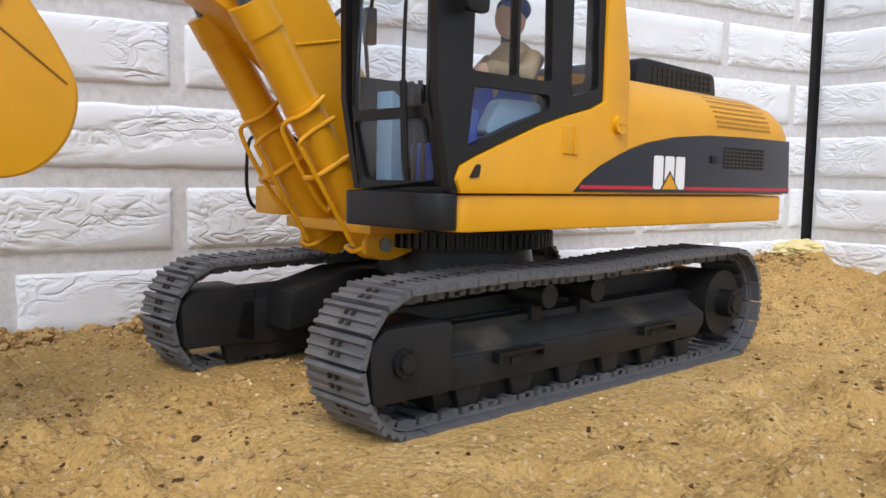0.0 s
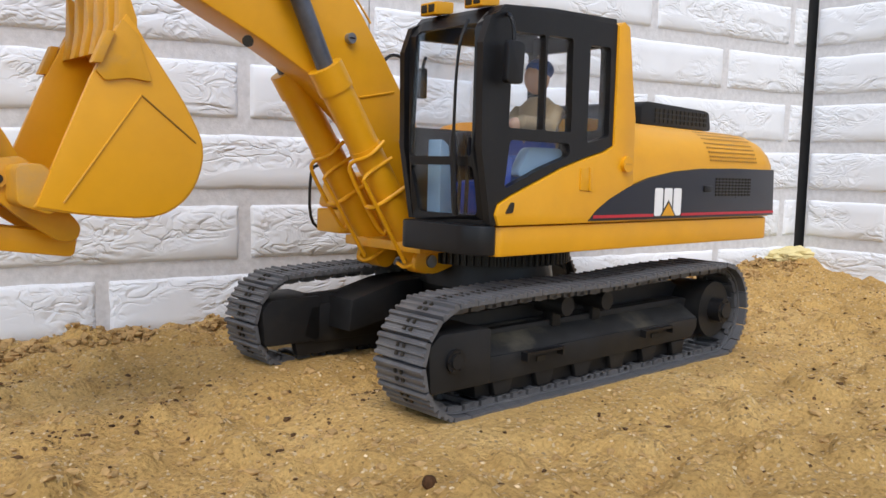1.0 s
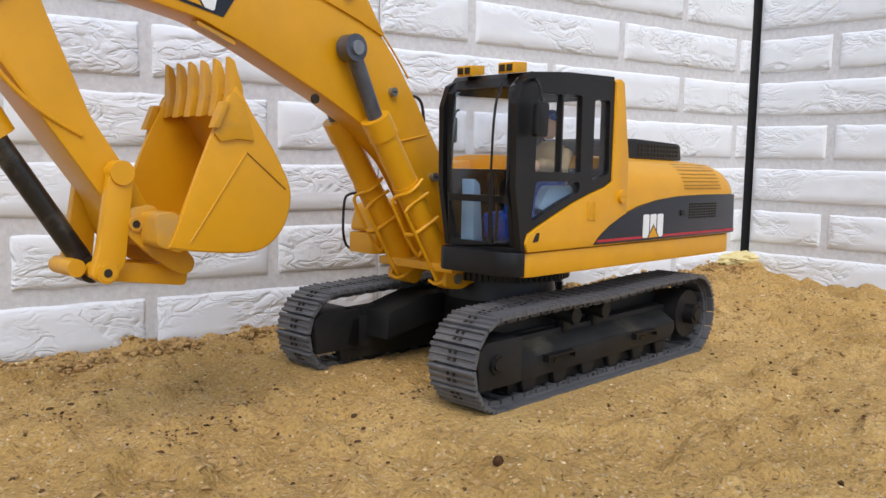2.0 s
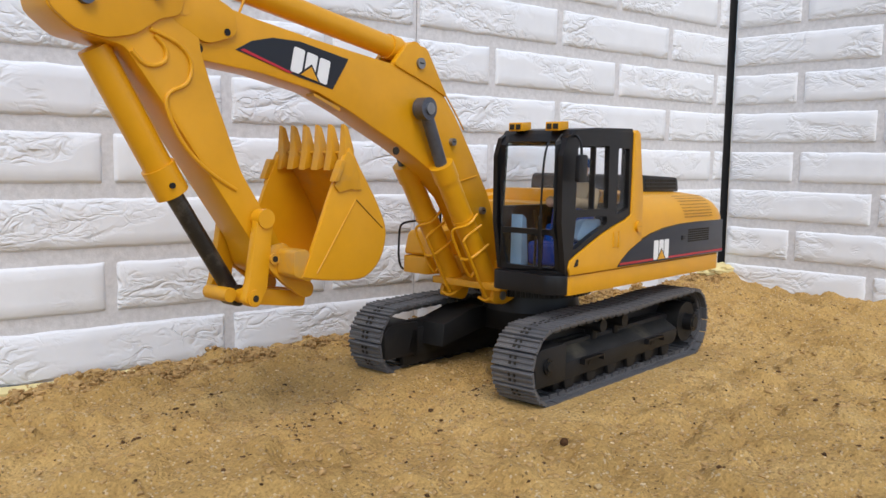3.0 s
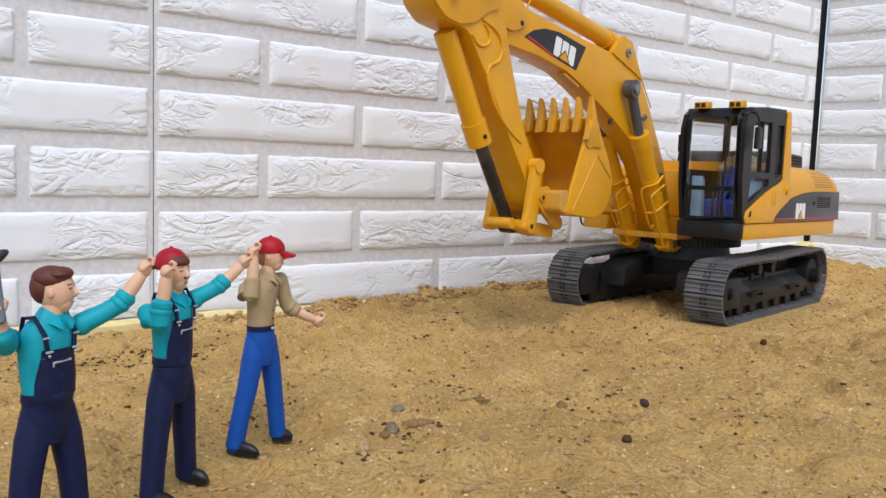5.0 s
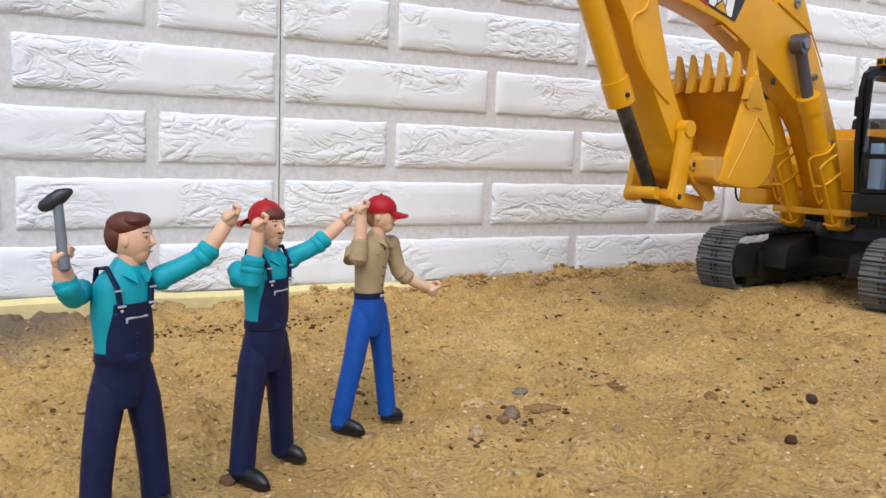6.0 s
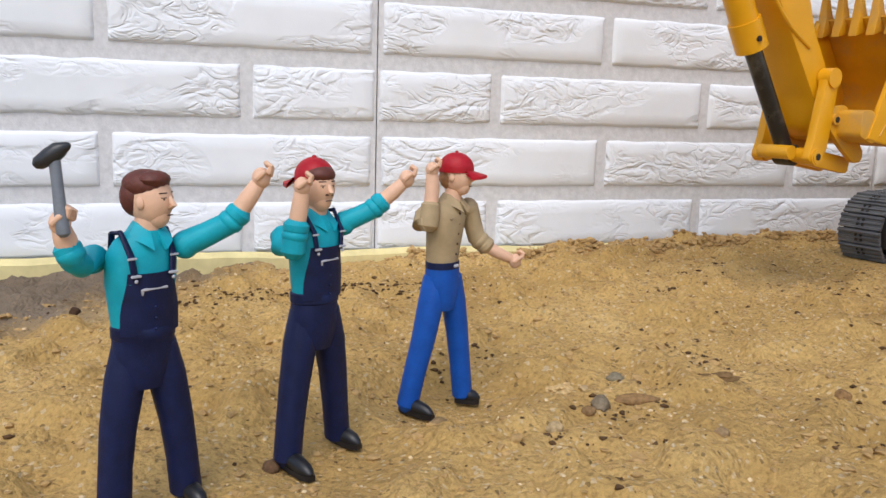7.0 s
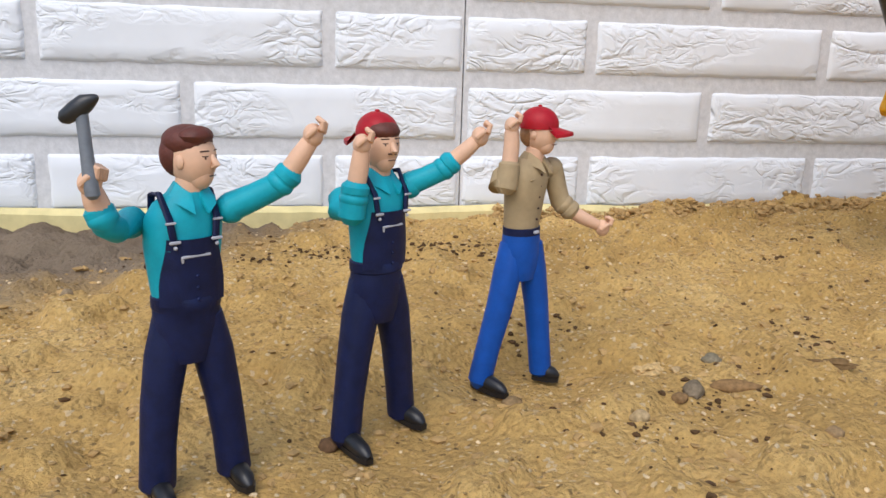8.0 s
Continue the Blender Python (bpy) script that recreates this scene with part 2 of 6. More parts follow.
def add_tube(bm, pts, r, seg=8, smooth=3):
    """A bent round bar through the points."""
    pts = [Vector(p) for p in pts]
    for _ in range(smooth):
        out = [pts[0]]
        for a, b in zip(pts, pts[1:]):
            out += [a.lerp(b, 0.25), a.lerp(b, 0.75)]
        pts = out + [pts[-1]]
    rings = []
    up = Vector((0.13, 0.31, 0.94))
    for i, p in enumerate(pts):
        d = (pts[min(i + 1, len(pts) - 1)] - pts[max(i - 1, 0)]).normalized()
        u = d.cross(up).normalized()
        v = d.cross(u)
        rings.append([bm.verts.new(p + r * (math.cos(a) * u + math.sin(a) * v)) for a in (2 * math.pi * k / seg for k in range(seg))])
    for a, b in zip(rings, rings[1:]):
        for k in range(seg):
            bm.faces.new((a[k], a[(k + 1) % seg], b[(k + 1) % seg], b[k]))
    bm.faces.new(rings[0][::-1])
    bm.faces.new(rings[-1])
    return bm


def tube(pts, r, seg=8, smooth=2):
    return add_tube(bmesh.new(), pts, r, seg, smooth)


def rounded(pts, r, n=4):
    """A polygon with its corners rounded."""
    out = []
    for i, p in enumerate(pts):
        p = Vector(p)
        a, b = Vector(pts[i - 1]) - p, Vector(pts[(i + 1) % len(pts)]) - p
        k = min(r, a.length * 0.45, b.length * 0.45)
        s, e = p + a.normalized() * k, p + b.normalized() * k
        for j in range(n + 1):
            t = j / n
            out.append(tuple((1 - t) ** 2 * s + 2 * t * (1 - t) * p + t * t * e))
    return out


def plate(outer, holes, lo, hi, axis="y", bevel=0.0):
    """A plate with openings through it."""
    bm = bmesh.new()

    def at(p, c):
        return {"y": (p[0], c, p[1]), "x": (c, p[0], p[1]), "z": (p[0], p[1], c)}[axis]
    edges = []
    for loop in [outer] + holes:
        vs = [bm.verts.new(at(p, lo)) for p in loop]
        edges += [bm.edges.new((vs[i], vs[(i + 1) % len(vs)])) for i in range(len(vs))]
    got = bmesh.ops.triangle_fill(bm, use_beauty=True, use_dissolve=False, edges=edges)
    faces = [g for g in got["geom"] if isinstance(g, bmesh.types.BMFace)]
    ext = bmesh.ops.extrude_face_region(bm, geom=faces, use_keep_orig=True)
    d = Vector(at((0, 0), hi - lo))
    bmesh.ops.translate(bm, verts=[v for v in ext["geom"] if isinstance(v, bmesh.types.BMVert)], vec=d)
    bmesh.ops.recalc_face_normals(bm, faces=bm.faces[:])
    return bm


def thing(name, place, label, category, group="", kind=""):
    ob = new(name)
    ob.empty_display_size = 0.02
    ob.matrix_world = place
    return tagged(ob, label, category, group, kind)

# ---- ground ----
WALL_TURN = math.atan2(-0.1937, 0.9811)
WALL_O = Vector((-0.3668, 0.2876, 0.0))
WALL_U = Vector((0.9811, -0.1937, 0.0))
WALL_N = Vector((-0.1937, -0.9811, 0.0))
CORNER = WALL_O + WALL_U * 1.1264
SIDE_TURN = math.atan2(-0.998, -0.06)
MACHINE = Matrix.LocRotScale((0.146, -0.003, 0.001), Euler((-0.002, 0.012, 0.016)), None)

DOLL_SPOTS = ((-0.4803, -0.0501, -0.0122), (-0.5573, -0.0856, -0.0086), (-0.6216, -0.1063, -0.0050))


def smooth01(a, b, v):
    t = max(0.0, min(1.0, (v - a) / (b - a)))
    return t * t * (3 - 2 * t)


def ground_z(x, y):
    """The sand's height."""
    if abs(x) > 1.6 or abs(y) > 1.2:
        return 0.0
    p = Vector((x, y, 0.0))
    z = 0.0030 * noise.noise(p * 9.0) + 0.0034 * noise.noise(p * 24.0) + 0.0036 * noise.noise(p * 62.0 + Vector((0, 5, 1)))
    # scuffed hollows and ridges
    z += 0.0068 * smooth01(0.05, 0.45, noise.noise(p * 34.0 + Vector((7, 2, 4)))) - 0.0040 * smooth01(0.15, 0.5, noise.noise(p * 27.0 + Vector((1, 9, 2))))
    rough = 0.5 + 0.5 * noise.noise(p * 13.0 + Vector((3, 1, 0)))
    z += 0.0026 * (0.3 + rough) * noise.noise(p * 170.0)
    z += 0.0006 * noise.noise(p * 340.0)
    dw = (p - WALL_O).dot(WALL_N)
    s = (p - WALL_O).dot(WALL_U)
    bank = smooth01(0.0, 0.30, s)
    foot = -0.014 + 0.016 * smooth01(-0.18, 0.28, s) + 0.012 * smooth01(0.25, 0.75, s)
    near = 1 - smooth01(0.005, 0.10, dw)
    z += near * foot + (1 - smooth01(0.0, 0.045, dw)) * 0.006 * bank * (0.4 + noise.noise(p * 30.0))
    ds = (CORNER - p).x
    z += (1 - smooth01(0.0, 0.22, ds)) * 0.012
    for cx, cy, r, h in ((-0.20, -0.055, 0.075, 0.012), (-0.265, 0.0, 0.05, 0.004), (-0.05, -0.165, 0.07, 0.006), (0.19, -0.19, 0.09, 0.005), (0.58, -0.06, 0.10, 0.012)):
        d = ((x - cx) ** 2 + (y - cy) ** 2) / (r * r)
        z += h * math.exp(-1.6 * d) * (1 + 0.25 * noise.noise(p * 40.0))
    # trodden hollows under the dolls' feet
    for cx, cy, deep in DOLL_SPOTS:
        w = 1 - smooth01(0.018, 0.055, math.hypot(x - cx, y - cy))
        z += (deep + 0.0006 * noise.noise(p * 150.0) - z) * w
    # pressed flat under the crawler tracks
    q = MACHINE.inverted() @ p
    on = (1 - smooth01(0.155, 0.20, abs(q.x))) * (1 - smooth01(0.045, 0.075, abs(abs(q.y) - 0.079)))
    flat = 0.0058 - 0.012 * q.x + 0.0007 * noise.noise(p * 120.0)
    z = z * (1 - on) + flat * on
    # the smoothed trails that the tracks have left
    trail = (1 - smooth01(0.02, 0.035, abs(abs(q.y) - 0.079))) * smooth01(-0.40, -0.30, q.x) * (1 - smooth01(-0.17, -0.15, q.x))
    return z - 0.002 * trail


def axis_steps(a, b, step, far):
    core = list(np.arange(a, b + step * 0.5, step))
    out, d, lo, hi = [], step * 2, a, b
    left, right = [], []
    while lo > -far:
        lo -= d
        hi += d
        left.append(lo)
        right.append(hi)
        d *= 1.5
    return left[::-1] + core + right


def build_ground():
    xs, ys = axis_steps(-0.92, 0.80, 0.0029, 60.0), axis_steps(-0.33, 0.50, 0.0029, 60.0)
    nx, ny = len(xs), len(ys)
    verts = [(x, y, ground_z(x, y)) for y in ys for x in xs]
    faces = [(j * nx + i, j * nx + i + 1, (j + 1) * nx + i + 1, (j + 1) * nx + i) for j in range(ny - 1) for i in range(nx - 1)]
    me = bpy.data.meshes.new("ground")
    me.from_pydata(verts, [], faces)
    me.materials.append(SAND)
    me.shade_smooth()
    return tagged(new("ground", me), "loose yellow-brown sand with crumbs and small stones", "sand", kind="structure")


build_ground()

ICO = bmesh.new()
bmesh.ops.create_icosphere(ICO, subdivisions=1, radius=1.0)
ICO_V = np.array([v.co[:] for v in ICO.verts])
ICO_F = np.array([[v.index for v in f.verts] for f in ICO.faces])
ICO.free()


def scatter(name, count, small, large, material, label, seed, where, sink=0.25, flat=0.7):
    """Many small lumps lying in the sand, as one object."""
    rng = np.random.default_rng(seed)
    vs, fs = [], []
    made = 0
    while made < count:
        x, y, *lift = where(rng)
        p = Vector((x, y, 0))
        if (p - WALL_O).dot(WALL_N) < 0.004 or (CORNER - p).x < 0.01 or y - 0.75 * x > 0.665:
            continue
        q = MACHINE.inverted() @ p
        if abs(q.x) < 0.165 and 0.05 < abs(q.y) < 0.108:
            continue
        r = small + (large - small) * rng.random() ** 3
        v = ICO_V * (1 + 0.35 * rng.standard_normal((len(ICO_V), 1)).clip(-1.2, 1.2)) * r * np.array([1 + 0.6 * rng.random(), 1, flat])
        a = rng.random() * 6.283
        c, s = math.cos(a), math.sin(a)
        v = v @ np.array([[c, s, 0], [-s, c, 0], [0, 0, 1]])
        fs.append(ICO_F + 12 * made)
        vs.append(v + np.array([x, y, ground_z(x, y) + (lift[0] if lift else 0.0) + r * flat * (1 - 2 * sink) * 0.6]))
        made += 1
    me = bpy.data.meshes.new(name)
    me.from_pydata(np.concatenate(vs).tolist(), [], np.concatenate(fs).tolist())
    me.materials.append(material)
    return tagged(new(name, me), label, "sand", kind="stuff")


def open_sand(rng):
    return -0.92 + 1.6 * rng.random(), -0.33 + 0.75 * rng.random()


CLUMPS = [(0.03 + 1.06 * ((k * 0.618) % 1.0), 0.010 + 0.022 * ((k * 0.377) % 1.0), 0.006 + 0.010 * ((k * 0.731) % 1.0)) for k in range(34)]


def by_wall(rng):
    """Crumbs in heaps at the foot of the wall, with the height in the heap."""
    if rng.random() < 0.35:
        p = WALL_O + WALL_U * (0.0 + 1.1 * rng.random()) + WALL_N * (0.006 + 0.05 * rng.random() ** 2)
        return p.x, p.y, 0.0
    s0, d0, r = CLUMPS[rng.integers(0, len(CLUMPS))]
    u, v = rng.standard_normal(2).clip(-1.8, 1.8)
    p = WALL_O + WALL_U * (s0 + u * r) + WALL_N * (d0 + abs(v) * r * 0.5)
    return p.x, p.y, 0.75 * r * math.exp(-0.7 * (u * u + v * v)) * rng.random() ** 0.6


SOIL_SPOTS = [(c, 0.035, 0.012) for c in ((-0.535, 0.152), (-0.455, 0.144), (-0.495, 0.148), (-0.415, 0.141))]
SOIL_SPOTS += [((-0.47 + 0.52 * ((k * 0.618) % 1.0), -0.19 + 0.30 * ((k * 0.414 + 0.2) % 1.0)), 0.010 + 0.012 * ((k * 0.27) % 1.0), 0.005 + 0.005 * ((k * 0.53) % 1.0)) for k in range(16)]


def dark_patch(rng):
    k = rng.integers(0, 8)
    (cx, cy), rx, ry = SOIL_SPOTS[k if k < 4 else rng.integers(4, len(SOIL_SPOTS))]
    return cx + rx * rng.standard_normal(), cy + ry * rng.standard_normal()


scatter("sand_clods", 9500, 0.0006, 0.0025, CLOD, "small clods of the same damp brown sand", 11, open_sand, 0.42, 0.65)
scatter("bank_clods", 3600, 0.0009, 0.0034, CLOD, "crumbly clods of brown sand heaped against the wall", 12, by_wall, 0.2, 0.8)
scatter("dark_crumbs", 1150, 0.0004, 0.0018, CRUMB, "dark crumbs of soil and bark in the sand", 13, open_sand)
scatter("soil_crumbs", 900, 0.0004, 0.0017, CRUMB, "patches of dark soil crumbs lying on sand", 14, dark_patch)
scatter("pale_grit", 5200, 0.0003, 0.0011, GRIT, "pale quartz grit in the sand", 15, open_sand)


def stone(x, y, a, b, c, turn, colour, label, seed, name="stone", lump=0.25):
    bm = bmesh.new()
    bmesh.ops.create_icosphere(bm, subdivisions=3, radius=1.0)
    for v in bm.verts:
        k = 1 + lump * noise.noise(v.co * 1.3 + Vector((seed, 0, 0))) + 0.5 * lump * noise.noise(v.co * 3.1 + Vector((0, seed, 0)))
        v.co = Vector((v.co.x * a * k, v.co.y * b * k, v.co.z * c * k))
    colour = (colour[0] * 0.8, colour[1] * 0.70, colour[2] * 0.50)
    m = plain(name + "_surface", colour, 0.9, spec=0.15, spread=0.35, scale=420, bump=0.6, bump_scale=700)
    ob = finish(name, bm, m)
    ob.matrix_world = pose(x, y, ground_z(x, y) + c * 0.35, 0, 0, turn)
    return tagged(ob, label, "stone")


stone(-0.4278, -0.0676, 0.0075, 0.0045, 0.0022, 20, (0.66, 0.52, 0.33), "pale yellow flat stone chip lying on sand", 1, "stone_chip", 0.7)
stone(-0.4168, -0.0726, 0.0028, 0.0022, 0.0018, 60, (0.55, 0.45, 0.33), "small cream pebble on sand", 2, "pebble")
stone(-0.3988, -0.0739, 0.0055, 0.0045, 0.0030, 30, (0.26, 0.25, 0.23), "rounded grey stone half sunk in sand", 3)
stone(-0.4108, -0.1021, 0.0105, 0.0045, 0.0026, -24, (0.30, 0.20, 0.12), "long flat brown stone on sand", 4)
stone(-0.4318, -0.1021, 0.0060, 0.0042, 0.0035, 45, (0.24, 0.21, 0.19), "speckled grey stone on sand", 5)
stone(-0.4418, -0.1066, 0.0035, 0.0028, 0.0022, 10, (0.28, 0.19, 0.12), "small brown pebble on sand", 6, "pebble")
stone(-0.3608, -0.1036, 0.0110, 0.0030, 0.0022, -20, (0.22, 0.15, 0.09), "dark brown sliver of bark on sand", 7, "bark_sliver", 0.6)
stone(-0.4689, -0.1183, 0.0035, 0.0030, 0.0024, 0, (0.50, 0.41, 0.30), "cream pebble on sand", 8, "pebble")
stone(-0.4149, -0.1407, 0.0028, 0.0018, 0.0012, 15, (0.75, 0.68, 0.58), "white stone flake on sand", 9, "pebble", 0.6)
stone(-0.4958, -0.0706, 0.0046, 0.0042, 0.0038, 15, (0.33, 0.25, 0.17), "round brown pebble beside the doll's shoe", 10, "pebble")
stone(-0.5764, -0.0856, 0.0038, 0.0034, 0.0030, 15, (0.17, 0.11, 0.08), "dark brown pebble on sand", 11, "pebble")
stone(-0.2720, -0.1742, 0.0040, 0.0034, 0.0030, 15, (0.07, 0.06, 0.06), "dark grey pebble on sand", 12, "pebble")
stone(-0.0479, -0.1653, 0.0034, 0.0030, 0.0032, 15, (0.09, 0.05, 0.03), "dark brown pebble on sand", 13, "pebble")
stone(-0.3448, -0.2036, 0.0034, 0.0030, 0.0026, 40, (0.10, 0.06, 0.045), "dark reddish pebble on sand", 14, "pebble")
stone(-0.3373, -0.1536, 0.0044, 0.0036, 0.0030, 40, (0.30, 0.19, 0.11), "brown pebble on sand", 15, "pebble")
stone(-0.4754, -0.1643, 0.0030, 0.0026, 0.0022, 40, (0.12, 0.08, 0.06), "dark pebble on sand", 16, "pebble")
stone(-0.4157, -0.1567, 0.0036, 0.0030, 0.0020, 40, (0.36, 0.27, 0.19), "light brown pebble on sand", 17, "pebble")
stone(-0.6658, 0.0944, 0.0036, 0.0030, 0.0026, 40, (0.35, 0.29, 0.24), "grey-brown pebble on sand", 18, "pebble")
stone(-0.6228, 0.1564, 0.0036, 0.0030, 0.0026, 70, (0.08, 0.05, 0.04), "dark crumb of soil on grey ground", 19, "soil_crumb")
stone(-0.2348, -0.2336, 0.0030, 0.0026, 0.0024, 30, (0.10, 0.06, 0.04), "dark pebble on sand", 20, "pebble")
stone(-0.0848, -0.2136, 0.0026, 0.0024, 0.0020, 30, (0.6, 0.5, 0.36), "cream pebble on sand", 21, "pebble")


# ---- walls of embossed white brick panels ----
PITCH, ROW, BRICK_H, JOINT = 0.2188, 0.0565, 0.0435, 0.0095


def brick_mesh(length, seed):
    """A raised brick with a soft, slightly wavy edge; origin at its lower left corner, face towards -y."""
    def stops(total, step):
        n = max(2, int((total - 0.0068) / step))
        return [0.0, 0.0015, 0.0034] + [0.0034 + (total - 0.0068) * k / n for k in range(1, n)] + [total - 0.0034, total - 0.0015, total]

    xs, zs = stops(length, 0.0085), stops(BRICK_H, 0.0080)
    nx, nz = len(xs) - 1, len(zs) - 1
    bm = bmesh.new()
    grid = []
    for j in range(nz + 1):
        line = []
        for i in range(nx + 1):
            x, z = xs[i], zs[j]
            rim = i in (0, nx) or j in (0, nz)
            e = min(x, length - x, z, BRICK_H - z)
            y = -0.0026 * smooth01(0.0, 0.0030, e) + 0.0005 * noise.noise(Vector((x * 40, z * 60, seed * 3.7)))
            wob = Vector((noise.noise(Vector((z * 70, seed, 1.0))), 0, noise.noise(Vector((x * 45, seed, 5.0))))) * 0.0011
            if rim:
                y = 0.0008
            line.append(bm.verts.new((x + wob.x, y, z + wob.z)))
        grid.append(line)
    for j in range(nz):
        for i in range(nx):
            bm.faces.new((grid[j][i], grid[j][i + 1], grid[j + 1][i + 1], grid[j + 1][i]))
    me = bpy.data.meshes.new("brick")
    bmesh.ops.recalc_face_normals(bm, faces=bm.faces[:])
    bm.to_mesh(me)
    bm.free()
    if me.polygons[len(me.polygons) // 2].normal.y > 0:
        me.flip_normals()
    me.materials.append(BRICK)
    me.shade_smooth()
    return me


BRICKS = {}


def brick_of(length, pick):
    key = (round(length, 3), pick % 4)
    if key not in BRICKS:
        BRICKS[key] = brick_mesh(length, pick % 4 + 10 * length)
    return BRICKS[key]


def build_wall(name, place, start, end, seams, rows, odd, label):
    back = block(start, end, 0.006, 0.016, -0.03, rows * ROW + 0.005, 0.0)
    wall = finish(name, back, MORTAR, smooth=False)
    wall.matrix_world = place
    tagged(wall, label, "wall", kind="structure")
    pick = 0
    for a, b in zip(seams, seams[1:]):
        pan = part("wall_panel", block(a + 0.0005, b - 0.0005, 0.0004, 0.0055, -0.025, rows * ROW + 0.003, 0.0004), MORTAR, wall, "white brick-patterned plastic panel with grey joints", smooth=False)
        for k in range(rows):
            first = (0.5 * PITCH if (k + odd) % 2 == 0 else 0.0)
            n = int(math.floor((a - first) / PITCH)) - 1
            while first + n * PITCH < b:
                x0, x1 = max(first + n * PITCH + JOINT / 2, a + 0.0022), min(first + (n + 1) * PITCH - JOINT / 2, b - 0.0022)
                n += 1
                if x1 - x0 < 0.012:
                    continue
                pick += 1
                ob = new("brick", brick_of(x1 - x0, pick * 7 % 5))
                ob.parent = pan
                ob.matrix_basis = Matrix.Translation((x0, 0, 0.0010 + ROW * k))
    return wall


build_wall("wall_north", Matrix.Translation(WALL_O) @ Matrix.Rotation(WALL_TURN, 4, "Z"), -0.93, 1.122, (-0.93, -0.547, 0.0, 0.547, 1.122), 13, 0, "wall of white brick-patterned plastic panels with thin dark seams")
build_wall("wall_east", Matrix.Translation(CORNER) @ Matrix.Rotation(SIDE_TURN, 4, "Z"), 0.008, 1.05, (0.008, 0.53, 1.05), 13, 1, "second wall of white brick-patterned panels meeting in a dark corner gap")
# dark strip added behind the corner gap; its colour paints the gap's shade
gap = finish("corner_gap_shade", block(-0.0115, 0.0115, 0.010, 0.02, -0.02, 0.74, 0.001), GAP_SHADE)
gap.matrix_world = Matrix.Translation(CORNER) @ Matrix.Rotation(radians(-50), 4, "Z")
tagged(gap, "dark strip standing in for shade in the gap between panels", "trim", kind="structure")


def build_foam():
    """The pale yellow strip along the foot of the wall."""
    bm = bmesh.new()
    n = 150
    rings = []
    for i in range(n + 1):
        s = -0.92 + 2.01 * i / n
        top = 0.0030 + 0.0022 * noise.noise(Vector((s * 9, 0, 0))) + 0.001 * noise.noise(Vector((s * 60, 2, 0)))
        out = 0.012 + 0.003 * noise.noise(Vector((s * 12, 7, 0)))
        rings.append([bm.verts.new(p) for p in ((s, -0.0042, -0.035), (s, -0.0042, top), (s, -out * 0.7, top - 0.0008), (s, -out, top - 0.004), (s, -out, -0.035))])
    for a, b in zip(rings, rings[1:]):
        for k in range(4):
            bm.faces.new((a[k], a[k + 1], b[k + 1], b[k]))
    bm.faces.new(rings[0])
    bm.faces.new(rings[-1][::-1])
    ob = finish("foam_strip", bm, FOAM)
    ob.matrix_world = Matrix.Translation(WALL_O) @ Matrix.Rotation(WALL_TURN, 4, "Z")
    return tagged(ob, "pale yellow foam strip along the foot of the wall", "foam strip", kind="structure")


build_foam()
lump = bmesh.new()
bmesh.ops.create_icosphere(lump, subdivisions=4, radius=1.0)
for v in lump.verts:
    k = 1 + 0.3 * noise.noise(v.co * 2.0) + 0.15 * noise.noise(v.co * 6.0)
    v.co = Vector((v.co.x * 0.034 * k, v.co.y * 0.016 * k, v.co.z * 0.010 * k))
cloth = finish("foam_lump", lump, FOAM)
cloth.matrix_world = pose(CORNER.x - 0.030, CORNER.y - 0.008, ground_z(CORNER.x - 0.030, CORNER.y - 0.008) + 0.003, 0, 0, -14)
tagged(cloth, "crumpled lump of pale yellow foam in the wall corner", "foam")


# ---- the excavator ----
MX = thing("toy_excavator", MACHINE, "yellow and black toy crawler excavator standing on sand", "toy excavator")
YC = 0.004  # the middle of boom and bucket


def mirror_y(bm):
    bmesh.ops.scale(bm, vec=(1, -1, 1), verts=bm.verts[:])
    return bm


# -- crawler tracks
FRONT, REAR = (-0.121, 0.0345, 0.0285), (0.130, 0.0372, 0.0312)
SHOES = 56
FAR_TRACK = Vector((-0.004, -0.008, -0.003))


def track_path(n):
    """Points along the belt, with the way's direction: front wheel, bottom, rear wheel, top."""
    (xf, zf, rf), (xr, zr, rr) = FRONT, REAR
    d = math.hypot(xr - xf, zr - zf)
    tilt = math.atan2(zr - zf, xr - xf)
    open_a = math.asin((rr - rf) / d)
    top, bottom = math.pi / 2 + tilt + open_a, -math.pi / 2 + tilt - open_a
    pts = []
    for i in range(41):
        a = top + (bottom + 2 * math.pi - top) * i / 40
        pts.append((xf + rf * math.cos(a), zf + rf * math.sin(a)))
    for i in range(41):
        a = bottom + (top - bottom) * i / 40
        pts.append((xr + rr * math.cos(a), zr + rr * math.sin(a)))
    pts.append(pts[0])
    acc = [0.0]
    for a, b in zip(pts, pts[1:]):
        acc.append(acc[-1] + math.dist(a, b))
    out = []
    for i in range(n):
        s, k = acc[-1] * i / n, 0
        while acc[k + 1] < s:
            k += 1
        f = (s - acc[k]) / (acc[k + 1] - acc[k])
        a, b = pts[k], pts[k + 1]
        x, z = a[0] + (b[0] - a[0]) * f, a[1] + (b[1] - a[1]) * f
        if b[0] < a[0] and z > 0.055:
            z += 0.0016 * math.sin(math.pi * (x + 0.13) / 0.26) * math.sin(3 * math.pi * (x + 0.13) / 0.26) * 0.6
        out.append((x, z, math.atan2(b[1] - a[1], b[0] - a[0])))
    return out, acc[-1]


